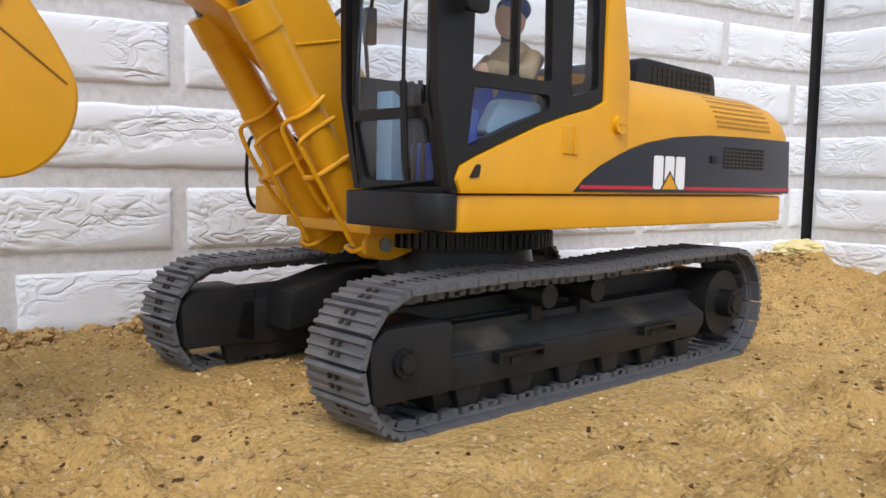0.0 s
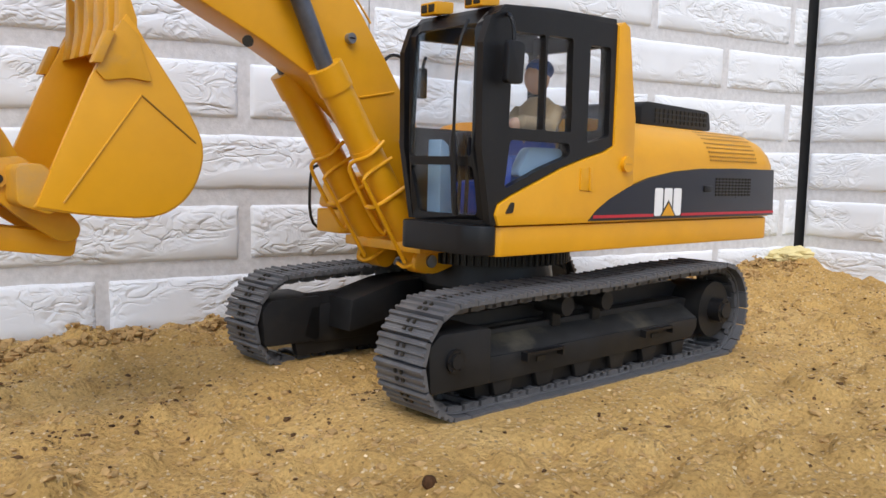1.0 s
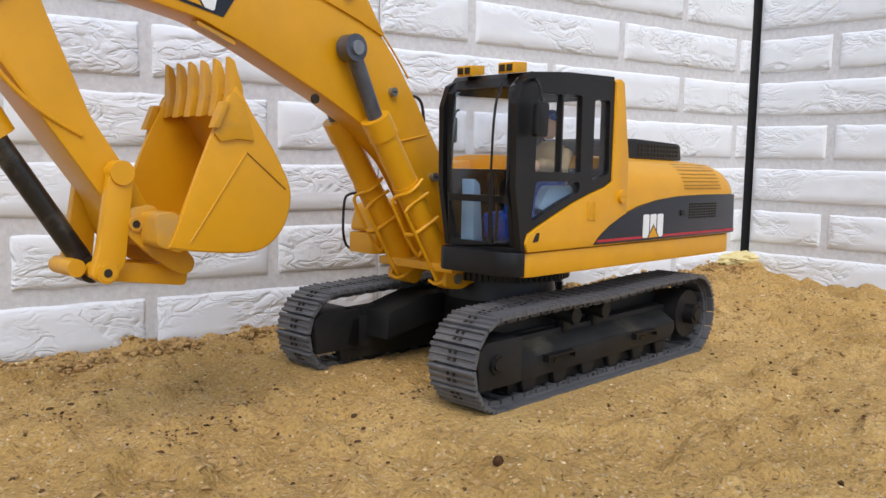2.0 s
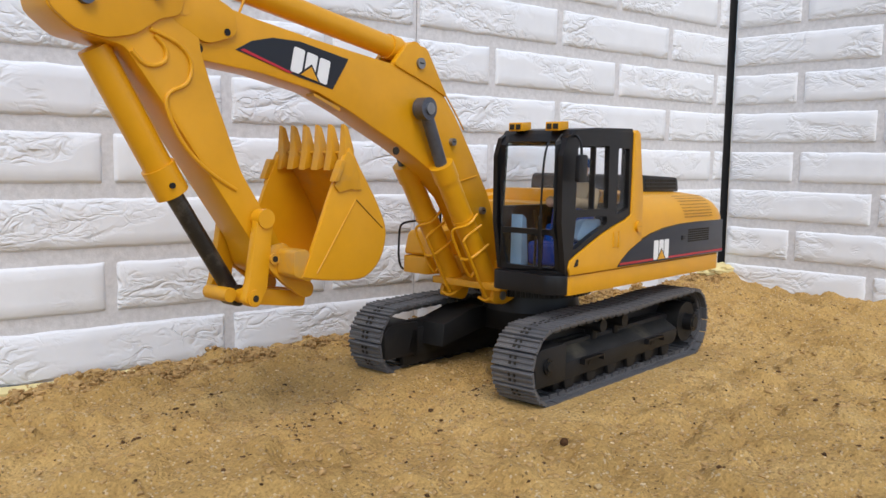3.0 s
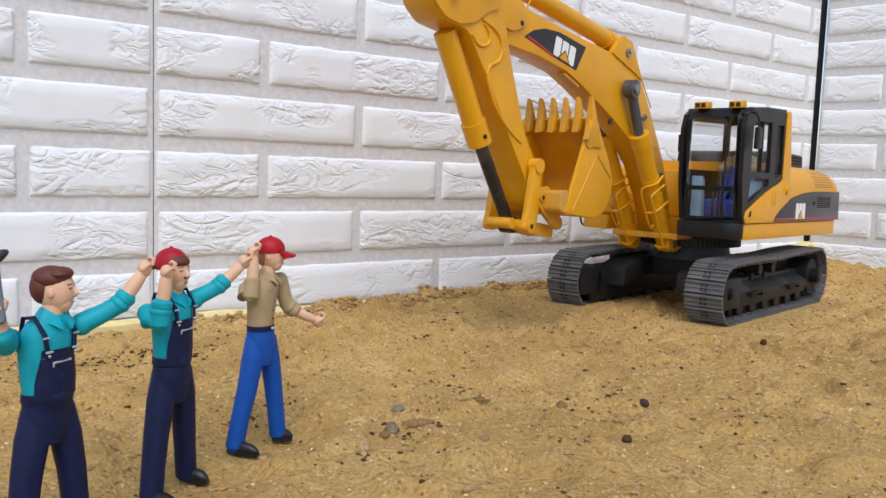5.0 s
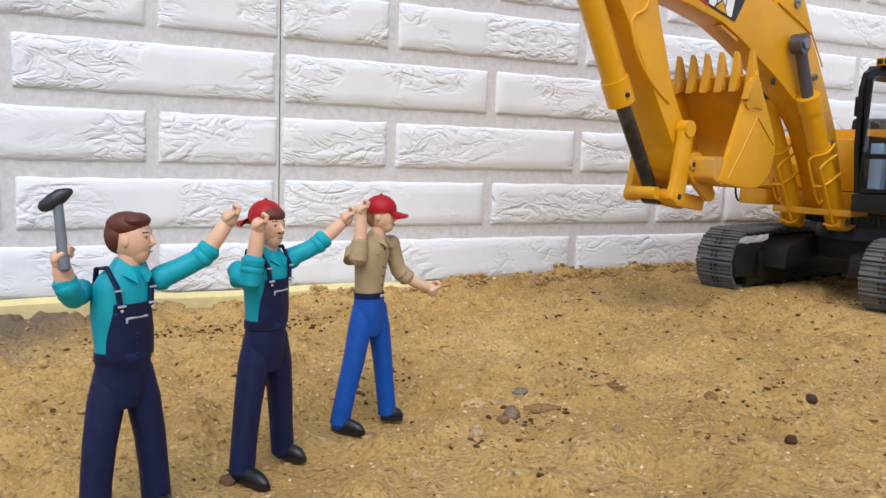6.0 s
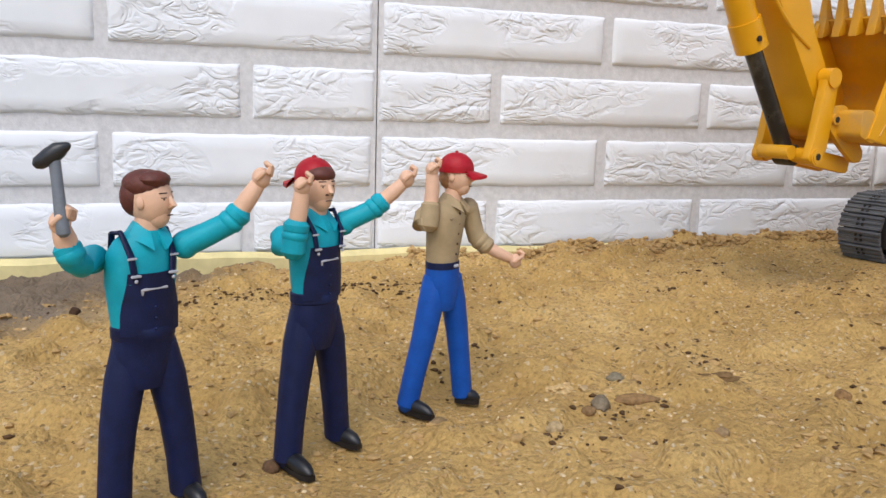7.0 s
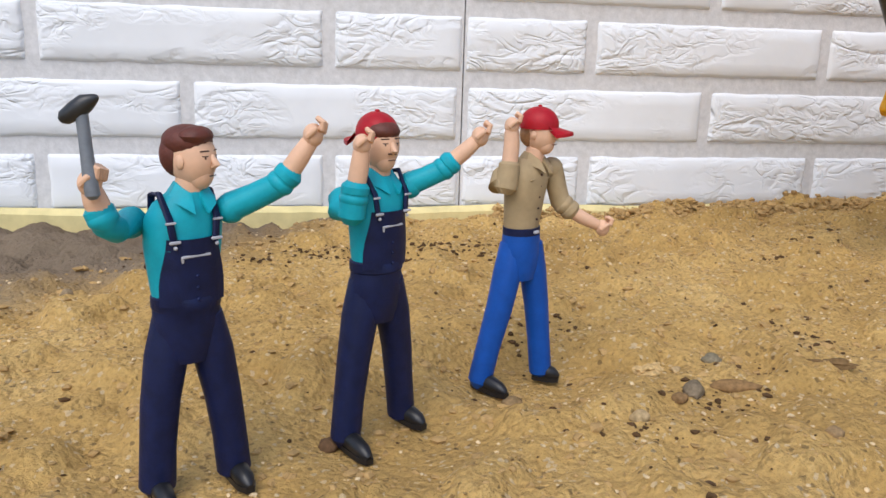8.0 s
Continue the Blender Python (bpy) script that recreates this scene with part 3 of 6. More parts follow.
def shoe_mesh(length, width):
    """One track shoe: plate, three ribs, two link lugs inside."""
    bm = bmesh.new()
    h = length * 0.5
    prof = [(-h * 0.96, 0.0), (-h * 0.96, 0.0022), (-h * 0.80, 0.0036), (-h * 0.58, 0.0036), (-h * 0.46, 0.0020), (-h * 0.14, 0.0020), (-h * 0.04, 0.0031), (h * 0.18, 0.0031), (h * 0.28, 0.0018),
            (h * 0.56, 0.0018), (h * 0.66, 0.0028), (h * 0.92, 0.0028), (h * 0.97, 0.0)]
    add_prism(bm, prof, -width / 2, width / 2, "y")
    for y in (-0.0125, 0.0095):
        add_box(bm, -h * 0.85, h * 0.75, y, y + 0.003, -0.0042, -0.0003)
    add_box(bm, -h * 0.25, h * 0.25, -0.0125, 0.0125, -0.0046, -0.0022)
    n0 = len(bm.faces)
    for y in (-0.0030, 0.0018):
        add_box(bm, -h * 0.46, -h * 0.12, y, y + 0.0012, 0.0015, 0.0034)
        add_box(bm, h * 0.22, h * 0.60, y - 0.0003, y + 0.0015, 0.0013, 0.0029)
    bm.faces.ensure_lookup_table()
    for f in bm.faces[n0:]:
        f.material_index = 1
    bmesh.ops.recalc_face_normals(bm, faces=bm.faces[:])
    me = bpy.data.meshes.new("track_shoe")
    bm.to_mesh(me)
    bm.free()
    me.materials.append(TRACK)
    me.materials.append(HOLE)
    return me


BELT, BELT_LEN = track_path(SHOES)
SHOE_ME = shoe_mesh(BELT_LEN / SHOES, 0.0385)


def build_track(side):
    """One crawler track with its shoes. side: -1 for the cab's side, +1 for the other."""
    yc = side * 0.0825
    place = Matrix.Translation(FAR_TRACK) if side > 0 else Matrix.Identity(4)
    fine, _ = track_path(120)
    bm = bmesh.new()
    rings = []
    for x, z, a in fine:
        nx, nz = math.sin(a), -math.cos(a)
        rings.append([bm.verts.new((x - nx * k, yc + w, z - nz * k)) for w, k in ((-0.014, 0.0002), (0.014, 0.0002), (0.014, 0.0012), (-0.014, 0.0012))])
    for i in range(len(rings)):
        a, b = rings[i], rings[(i + 1) % len(rings)]
        for k in range(4):
            bm.faces.new((a[k], a[(k + 1) % 4], b[(k + 1) % 4], b[k]))
    belt = part("crawler_track", bm, TRACK, MX, "dark grey ribbed rubber crawler track with sand in it")
    belt.matrix_basis = place
    for x, z, a in BELT:
        ob = new("track_shoe", SHOE_ME)
        ob.parent = belt
        ob.matrix_basis = Matrix.Translation((x, yc, z)) @ Matrix.Rotation(-a, 4, "Y") @ Matrix.Rotation(math.pi, 4, "X")
    return belt


def at_side(bm, side):
    if side > 0:
        mirror_y(bm)
        bmesh.ops.translate(bm, vec=FAR_TRACK, verts=bm.verts[:])
    return bm


COVER = plain("dusty_cover", (0.018, 0.018, 0.018), 0.55, spread=0.3, scale=45, bump=0.2, dust=(0.16, 0.14, 0.095), dust_amount=0.5, spec=0.3)


def build_track_frame(side):
    prof = [(-0.118, 0.024), (-0.106, 0.019), (0.098, 0.021), (0.112, 0.027), (0.118, 0.045), (0.100, 0.0465), (-0.112, 0.0445)]
    body = part("track_frame", at_side(prism(prof, -0.082, -0.062, "y", 0.0015), side), BLACK_FRAME, MX, "black dusty track frame")
    beam = [(-0.108, 0.0190), (0.098, 0.0210), (0.104, 0.028), (0.104, 0.0345), (-0.108, 0.0335)]
    part("side_beam", at_side(prism(beam, -0.0965, -0.08, "y", 0.0012), side), BLACK_FRAME, body)
    slope = bmesh.new()
    vs = [slope.verts.new(p) for p in ((-0.108, -0.0955, 0.0335), (0.104, -0.0955, 0.0345), (0.104, -0.075, 0.0468), (-0.108, -0.075, 0.0455), (-0.108, -0.073, 0.0335), (0.104, -0.073, 0.0345))]
    for f in ((0, 1, 2, 3), (0, 3, 4), (1, 5, 2), (2, 5, 4, 3), (0, 4, 5, 1)):
        slope.faces.new([vs[i] for i in f])
    part("sloping_cover", at_side(slope, side), COVER, body, "dusty sloping cover plate", smooth=False)
    nose = rounded([(-0.1455, 0.0205), (-0.104, 0.0205), (-0.104, 0.0505), (-0.140, 0.0505), (-0.1475, 0.044)], 0.003)
    part("idler_box", at_side(prism(nose, -0.1005, -0.062, "y", 0.0014), side), BLACK_FRAME, body, "black idler box at the track's front")
    for x, z, r in ((-0.130, 0.0362, 0.0062), (0.130, 0.0375, 0.0085)):
        hub = part("wheel_hub", at_side(rod((x, -0.1022, z), (x, -0.09, z), r, seg=24), side), BLACK, body, "black round wheel hub")
        ring = bmesh.new()
        add_rod(ring, (x, -0.1035, z), (x, -0.102, z), r * 0.62, seg=18)
        for k in range(6):
            a = k * math.pi / 3
            add_rod(ring, (x + r * 0.82 * math.cos(a), -0.1028, z + r * 0.82 * math.sin(a)), (x + r * 0.82 * math.cos(a), -0.102, z + r * 0.82 * math.sin(a)), r * 0.1, seg=8)
        part("hub_cap", at_side(ring, side), BLACK_FRAME, hub)
    part("drive_wheel", at_side(rod((0.130, -0.0935, 0.0375), (0.130, -0.062, 0.0375), 0.0200, seg=28, bevel=0.002), side), BLACK_FRAME, body, "black dusty drive wheel")
    # dark filler plates added to block the view through the track and darken it
    part("inner_filler", at_side(prism([(-0.120, 0.0115), (0.118, 0.0125), (0.128, 0.024), (0.126, 0.050), (0.110, 0.0570), (-0.112, 0.0520), (-0.128, 0.040)], -0.0700, -0.0640, "y", 0.001), side), BLACK_FRAME, body)
    part("roller_gap_filler", at_side(prism([(-0.104, 0.0100), (0.094, 0.0110), (0.098, 0.0225), (-0.106, 0.0205)], -0.0900, -0.0705, "y", 0.0008), side), BLACK_FRAME, body)
    for k in range(6):
        x = -0.088 + k * 0.0345
        part("track_roller", at_side(rod((x, -0.0905, 0.0135), (x, -0.066, 0.0135), 0.0062, seg=18), side), BLACK_FRAME, body)
        part("roller_bracket", at_side(prism([(x - 0.0085, 0.0200), (x - 0.0055, 0.0108), (x + 0.0055, 0.0108), (x + 0.0085, 0.0200)], -0.0945, -0.0908, "y", 0.0008), side), BLACK_FRAME, body)
    for x in (-0.032, 0.006):
        part("carrier_roller", at_side(rod((x, -0.092, 0.0540), (x, -0.068, 0.0540), 0.0058, seg=18), side), BLACK_FRAME, body)
        part("roller_bracket", at_side(block(x - 0.004, x + 0.004, -0.084, -0.076, 0.041, 0.053, 0.001), side), BLACK_FRAME, body)
    for x in (-0.060, 0.052):
        step = bmesh.new()
        for box in ((x - 0.016, x + 0.016, -0.1012, -0.0958, 0.0318, 0.0332), (x - 0.016, x - 0.0143, -0.1012, -0.0958, 0.0285, 0.0318), (x + 0.0143, x + 0.016, -0.1012, -0.0958, 0.0285, 0.0318)):
            add_box(step, *box)
        part("step", at_side(step, side), BLACK, body, smooth=False)
        part("step_slot", at_side(block(x - 0.0035, x + 0.0035, -0.0972, -0.0964, 0.0262, 0.0292, 0.0), side), HOLE, body, smooth=False)


for side in (-1, 1):
    build_track(side)
    build_track_frame(side)

# -- chassis and slewing ring
chassis = part("chassis", prism([(-0.055, -0.064), (0.055, -0.064), (0.032, -0.04), (0.030, 0.04), (0.055, 0.064), (-0.055, 0.064), (-0.038, 0.04), (-0.04, -0.04)], 0.036, 0.058, "z", 0.003), BLACK_FRAME, MX, "black cross-shaped chassis between the tracks")
for y0, y1 in ((-0.064, -0.03), (0.03, 0.064)):
    part("chassis_leg", prism([(-0.102, 0.026), (-0.04, 0.037), (-0.04, 0.0575), (-0.06, 0.057), (-0.1, 0.047)], y0, y1, "y", 0.002), BLACK_FRAME, chassis)
part("turntable", rod((-0.008, 0, 0.057), (-0.008, 0, 0.0735), 0.046, 0.043, 48, 0.001), BLACK, chassis)
gear = bmesh.new()
add_rod(gear, (-0.008, 0, 0.0725), (-0.008, 0, 0.0815), 0.0535, seg=72)
for k in range(72):
    a = 2 * math.pi * k / 72
    c, s = math.cos(a), math.sin(a)
    add_rod(gear, (-0.008 + 0.0545 * c, 0.0545 * s, 0.0730), (-0.008 + 0.0545 * c, 0.0545 * s, 0.0810), 0.0013, seg=5)
part("gear_ring", gear, BLACK, MX, "black toothed slewing ring")
part("ring_cover", rod((-0.008, 0, 0.0810), (-0.008, 0, 0.0868), 0.050, seg=48), BLACK_FRAME, MX)

# -- upper body
plan = rounded([(-0.099, -0.0972), (0.194, -0.0972), (0.2065, -0.085), (0.2095, 0.0), (0.2065, 0.085), (0.194, 0.0972), (-0.086, 0.0972), (-0.086, 0.064), (-0.056, 0.060), (-0.056, -0.028), (-0.099, -0.030)], 0.006)
deck = part("platform", prism(plan, 0.0868, 0.1030, "z", 0.0016), YELLOW, MX, "yellow lower skirt of the upper body")
hood_x = [(-0.0968, 0.1036), (-0.0972, 0.143), (-0.0945, 0.1520), (-0.0885, 0.1600), (-0.078, 0.1655), (-0.060, 0.1678), (0.060, 0.1678), (0.078, 0.1655), (0.0885, 0.1600), (0.0945, 0.1520), (0.0972, 0.143), (0.0968, 0.1036)]


def build_hood():
    """Engine hood: the cross-section drawn in and rounded towards the rear."""
    bm = bmesh.new()
    rings = []
    for x, k, drop in ((0.0175, 1.0, 0.0), (0.05, 1.0, 0.0), (0.10, 1.0, 0.0005), (0.156, 1.0, 0.001), (0.174, 1.0, 0.0014), (0.186, 0.999, 0.0022), (0.194, 0.994, 0.0042), (0.1985, 0.984, 0.0078), (0.2005, 0.968, 0.0120)):
        ring = []
        for y, z in hood_x:
            w = smooth01(0.135, 0.168, z)
            ring.append(bm.verts.new((x, y * k, z - drop * w * 1.2)))
        rings.append(ring)
    for a, b in zip(rings, rings[1:]):
        for i in range(len(a)):
            bm.faces.new((a[i], a[(i + 1) % len(a)], b[(i + 1) % len(a)], b[i]))
    bm.faces.new(rings[0])
    bm.faces.new(rings[-1][::-1])
    return bm


hood = part("engine_hood", build_hood(), YELLOW, MX, "yellow rounded engine hood and counterweight")
cover = [(-0.0995, 0.1036), (-0.1022, 0.1095), (-0.0995, 0.1150), (-0.090, 0.1193), (-0.072, 0.1262), (-0.050, 0.1345), (-0.030, 0.1405), (-0.012, 0.1450), (-0.0028, 0.1490), (-0.0028, 0.2195), (0.002, 0.2222), (0.0075, 0.2195), (0.0125, 0.19), (0.0172, 0.166), (0.0172, 0.1036)]
fender = part("side_cover", prism(cover, -0.0988, -0.0895, "y", 0.0009), YELLOW, MX, "yellow curved side cover rising into a pillar behind the cab")
decal = [(-0.026, 0.1046), (-0.018, 0.1110), (-0.006, 0.1175), (0.012, 0.1245), (0.035, 0.1307), (0.062, 0.1350), (0.095, 0.1376), (0.140, 0.1386), (0.196, 0.1386), (0.1985, 0.1046)]
panel = part("side_panel", prism(decal, -0.0993, -0.0955, "y", 0.0003), NAVY, MX, "black curved side panel with a red stripe")
part("stripe", block(-0.0215, 0.0395, -0.0997, -0.0992, 0.1062, 0.1080, 0.0), RED_INK, panel, "red stripe", smooth=False)
part("stripe", block(0.0715, 0.198, -0.0997, -0.0992, 0.1062, 0.1080, 0.0), RED_INK, panel, "red stripe", smooth=False)


def emblem(parent, place, w, h):
    """A maker's mark as plain shapes: three white blocks over a yellow triangle."""
    t = 0.0004
    base = bmesh.new()
    bw = w * 0.29
    for k in range(3):
        x = k * w * 0.355
        add_prism(base, rounded([(x, 0.0), (x + bw, 0.0), (x + bw, h), (x, h)], w * 0.05), -t, 0.0, "y")
    a = part("white_mark", base, WHITE_INK, parent, "white block mark", smooth=False)
    tri = add_prism(bmesh.new(), [(w * 0.27, 0.0), (w * 0.75, 0.0), (w * 0.51, h * 0.46)], -t * 1.8, -t * 1.05, "y")
    b = part("yellow_mark", tri, YELLOW, parent, "yellow triangle mark", smooth=False)
    edge = add_prism(bmesh.new(), [(w * 0.21, 0.0), (w * 0.81, 0.0), (w * 0.51, h * 0.58)], -t * 1.04, -t * 0.9, "y")
    c = part("mark_edge", edge, NAVY, parent, smooth=False)
    for ob in (a, b, c):
        ob.matrix_basis = place


emblem(panel, Matrix.Translation((0.0405, -0.0993, 0.1065)), 0.030, 0.0178)
slots = bmesh.new()
for i in range(11):
    for j in range(6):
        add_box(slots, 0.113 + i * 0.0045, 0.1160 + i * 0.0045, -0.0998, -0.0990, 0.1192 + j * 0.0022, 0.1206 + j * 0.0022)
part("side_grille", slots, HOLE, panel, "small black grille", smooth=False)
part("square_port", block(0.098, 0.1075, -0.1002, -0.0990, 0.1220, 0.1262, 0.0004), BLACK, panel)
dots = bmesh.new()
arc = [(-0.0973, 0.1435), (-0.0966, 0.1462), (-0.0955, 0.1492), (-0.0940, 0.1521), (-0.0918, 0.1551), (-0.0893, 0.1583), (-0.0862, 0.1606), (-0.0825, 0.1628)]
for j, (y, z) in enumerate(arc):
    a, b = arc[max(j - 1, 0)], arc[min(j + 1, len(arc) - 1)]
    d = Vector((0, b[0] - a[0], b[1] - a[1])).normalized()
    nrm = Vector((0, -d.z, d.y))
    for i in range(20):
        p = Vector((0.108 + i * 0.0033, y, z)) + nrm * 0.0001
        vs = [dots.verts.new(p + Vector((u, 0, 0)) + d * w + nrm * 0.00035) for u, w in ((-0.0009, -0.0006), (0.0009, -0.0006), (0.0009, 0.0006), (-0.0009, 0.0006))]
        dots.faces.new(vs)
part("shoulder_grille", dots, plain("grille_shade", (0.16, 0.07, 0.006), 0.7, spread=0.1, bump=0.0), hood, "rows of small square vent holes", smooth=False)
bolt = part("side_bolt", rod((0.0085, -0.1012, 0.1385), (0.0085, -0.0985, 0.1385), 0.0048, seg=24, bevel=0.0008), YELLOW, fender, "round yellow bolt")
part("bolt_slot", block(0.0055, 0.0115, -0.1016, -0.1011, 0.1380, 0.1390, 0.0), YELLOW_WORN, bolt, smooth=False)
part("hatch", prism(rounded([(-0.0345, 0.1225), (-0.0265, 0.1225), (-0.0265, 0.1355), (-0.0345, 0.1355)], 0.0008), -0.0996, -0.0985, "y", 0.0003), YELLOW, fender)
part("hatch_grip", block(-0.0268, -0.0242, -0.1002, -0.0985, 0.1222, 0.1358, 0.0004), YELLOW, fender)
part("lock_recess", prism(rounded([(-0.0955, 0.1100), (-0.0895, 0.1105), (-0.0885, 0.1160), (-0.0915, 0.1160)], 0.0012), -0.0993, -0.0984, "y", 0.0), HOLE, fender, "dark three-cornered recess", smooth=False)
# roof vent on the hood
vent = part("hood_vent", prism(rounded([(0.074, 0.1668), (0.166, 0.1668), (0.163, 0.1800), (0.158, 0.1815), (0.082, 0.1835), (0.076, 0.1815)], 0.003), -0.062, 0.062, "y", 0.0022), BLACK, MX, "black slotted vent box on the hood")
for i in range(13):
    for j in range(3):
        part("slat_gap", block(0.0915 + i * 0.0053, 0.0950 + i * 0.0053, -0.0626, -0.0618, 0.1695 + j * 0.0036, 0.1720 + j * 0.0036, 0.0), HOLE, vent, smooth=False)
# right-hand side: box, step and rails
tank = part("tool_box", prism(rounded([(-0.084, 0.1036), (-0.040, 0.1036), (-0.036, 0.130), (-0.078, 0.126)], 0.005), 0.062, 0.0965, "y", 0.002), YELLOW, MX, "yellow tool box beside the boom")
part("fuel_tank", prism(rounded([(-0.034, 0.1036), (0.0172, 0.1036), (0.0172, 0.163), (-0.026, 0.158)], 0.004), 0.056, 0.0965, "y", 0.002), YELLOW, MX, "yellow fuel tank cover")
part("hand_rail", tube([(-0.072, 0.098, 0.088), (-0.0895, 0.098, 0.090), (-0.0895, 0.098, 0.128), (-0.084, 0.098, 0.134), (-0.056, 0.098, 0.135), (-0.051, 0.098, 0.126)], 0.0011, 8), BLACK, MX, "black grab rail")
part("hand_rail", tube([(-0.042, 0.088, 0.130), (-0.040, 0.088, 0.2005), (-0.030, 0.088, 0.2155), (-0.016, 0.088, 0.2155), (-0.010, 0.088, 0.205), (-0.006, 0.088, 0.158)], 0.0013, 8), BLACK, MX, "black tall grab rail")
part("hood_plate", block(-0.028, 0.0174, -0.030, 0.0555, 0.1036, 0.1560, 0.002), YELLOW, MX)

# -- cab
side = [(-0.1045, 0.1042), (-0.1125, 0.145), (-0.1135, 0.197), (-0.108, 0.211), (-0.096, 0.2168), (-0.0032, 0.2200), (-0.0032, 0.1494), (-0.0125, 0.1456), (-0.0305, 0.1411), (-0.0505, 0.1351), (-0.0725, 0.1268), (-0.0905, 0.1199), (-0.0998, 0.1156)]
W_FRONT = rounded([(-0.0930, 0.1552), (-0.0660, 0.1550), (-0.0660, 0.2062), (-0.0915, 0.2050)], 0.002)
W_MID = rounded([(-0.0642, 0.1550), (-0.0420, 0.1550), (-0.0430, 0.2072), (-0.0642, 0.2063)], 0.002)
W_LOW = rounded([(-0.0915, 0.1490), (-0.0425, 0.1490), (-0.0425, 0.1420), (-0.0640, 0.1352), (-0.0950, 0.1228)], 0.003)
W_REAR = rounded([(-0.0275, 0.1495), (-0.0070, 0.1545), (-0.0085, 0.2062), (-0.0275, 0.2055)], 0.0025)
cab = part("cab", plate(side, [W_FRONT, W_MID, W_LOW, W_REAR], -0.0972, -0.0925), BLACK, MX, "black cab with large windows", smooth=False)
far_side = [(-0.1045, 0.1042), (-0.1125, 0.145), (-0.1135, 0.197), (-0.108, 0.211), (-0.096, 0.2168), (-0.0032, 0.2200), (-0.0032, 0.1042)]
W_FAR = rounded([(-0.1065, 0.1560), (-0.0070, 0.1560), (-0.0070, 0.2085), (-0.1060, 0.2050)], 0.003)
part("cab_inner_side", plate(far_side, [W_FAR], -0.0345, -0.0305), BLACK, cab, smooth=False)
front = rounded([(-0.0935, 0.1042), (-0.0335, 0.1042), (-0.0335, 0.2090), (-0.0370, 0.2145), (-0.0905, 0.2145), (-0.0935, 0.2100)], 0.003)
W_UP = rounded([(-0.0885, 0.1395), (-0.0390, 0.1395), (-0.0400, 0.2085), (-0.0870, 0.2085)], 0.003)
W_DOWN = rounded([(-0.0870, 0.1085), (-0.0395, 0.1085), (-0.0390, 0.1350), (-0.0885, 0.1350)], 0.003)


def bow(bm):
    """The front face follows the side's outline."""
    for v in bm.verts:
        z = v.co.z
        v.co.x += -0.1045 - 0.008 * smooth01(0.104, 0.145, z) - 0.001 * smooth01(0.145, 0.197, z) + 0.0105 * smooth01(0.199, 0.216, z) + 0.0045 * smooth01(-0.086, -0.093, v.co.y)
    return bm


fr = plate(front, [W_UP, W_DOWN], 0.0, 0.0035, "x")
part("front_window_surround", bow(fr), BLACK, cab, smooth=False)
part("corner_pillar", tube([(-0.1005, -0.0945, 0.104), (-0.1085, -0.0945, 0.145), (-0.1092, -0.0945, 0.197), (-0.1040, -0.0940, 0.2105), (-0.094, -0.0935, 0.2162)], 0.0027, 12), BLACK, cab)
part("cab_back", plate([(-0.0925, 0.1042), (-0.0345, 0.1042), (-0.0345, 0.2175), (-0.0925, 0.2175)], [rounded([(-0.0890, 0.158), (-0.0375, 0.158), (-0.0375, 0.207), (-0.0890, 0.207)], 0.003)], -0.0075, -0.0035, "x"), BLACK, cab, smooth=False)
roof_pts = rounded([(-0.1055, 0.2105), (-0.0985, 0.2178), (-0.060, 0.2212), (-0.0035, 0.2232), (-0.0035, 0.2192), (-0.060, 0.2170), (-0.0965, 0.2140)], 0.001, 2)
part("roof", prism(roof_pts, -0.0968, -0.0310, "y", 0.0012), BLACK, cab, "black curved roof")
part("cab_floor", block(-0.1035, -0.004, -0.0922, -0.0350, 0.1030, 0.1062, 0.0005), BLACK, cab)
part("cab_base", prism(rounded([(-0.0985, -0.0978), (-0.0985, -0.0290), (-0.1085, -0.0300), (-0.1130, -0.0360), (-0.1130, -0.0840), (-0.1075, -0.0955)], 0.004), 0.0878, 0.1036, "z", 0.0012), BLACK, cab, "black base under the cab's front")
for name, pts, y in (("door_window", W_FRONT, -0.0950), ("door_window", W_MID, -0.0950), ("lower_window", W_LOW, -0.0950), ("rear_window", W_REAR, -0.0950), ("far_window", W_FAR, -0.0325)):
    ob = part(name, prism(pts, y - 0.0004, y + 0.0004, "y", 0.0), GLASS, cab, "clear window pane", smooth=False)
    ob.visible_shadow = False
for name, pts in (("windscreen", W_UP), ("lower_windscreen", W_DOWN)):
    ob = part(name, bow(prism(pts, 0.0012, 0.0020, "x", 0.0)), GLASS, cab, "clear window pane", smooth=False)
    ob.visible_shadow = False
part("window_bar", block(-0.0659, -0.0643, -0.0962, -0.0940, 0.1552, 0.2052, 0.0003), BLACK, cab)
wip = tube([(-0.1105, -0.0825, 0.2100), (-0.1165, -0.0815, 0.196), (-0.1170, -0.0805, 0.150), (-0.1145, -0.0790, 0.118)], 0.0009, 6)
part("wiper", wip, BLACK, cab, "thin black wiper arm")
part("wiper_blade", tube([(-0.1160, -0.0795, 0.150), (-0.1135, -0.0785, 0.116), (-0.1120, -0.0785, 0.1085)], 0.0016, 6), BLACK, cab)
for y in (-0.0475, -0.0830):
    lamp = part("work_lamp", prism(rounded([(-0.1080, 0.2165), (-0.0950, 0.2185), (-0.0950, 0.2245), (-0.1080, 0.2235)], 0.001), y - 0.0065, y + 0.0065, "y", 0.0008), YELLOW, MX, "yellow roof work lamp")
    for dy in (-0.003, 0.003):
        part("lens", block(-0.1087, -0.1078, y + dy - 0.0022, y + dy + 0.0022, 0.2180, 0.2222, 0.0002), HOLE, lamp, "dark lamp lens")
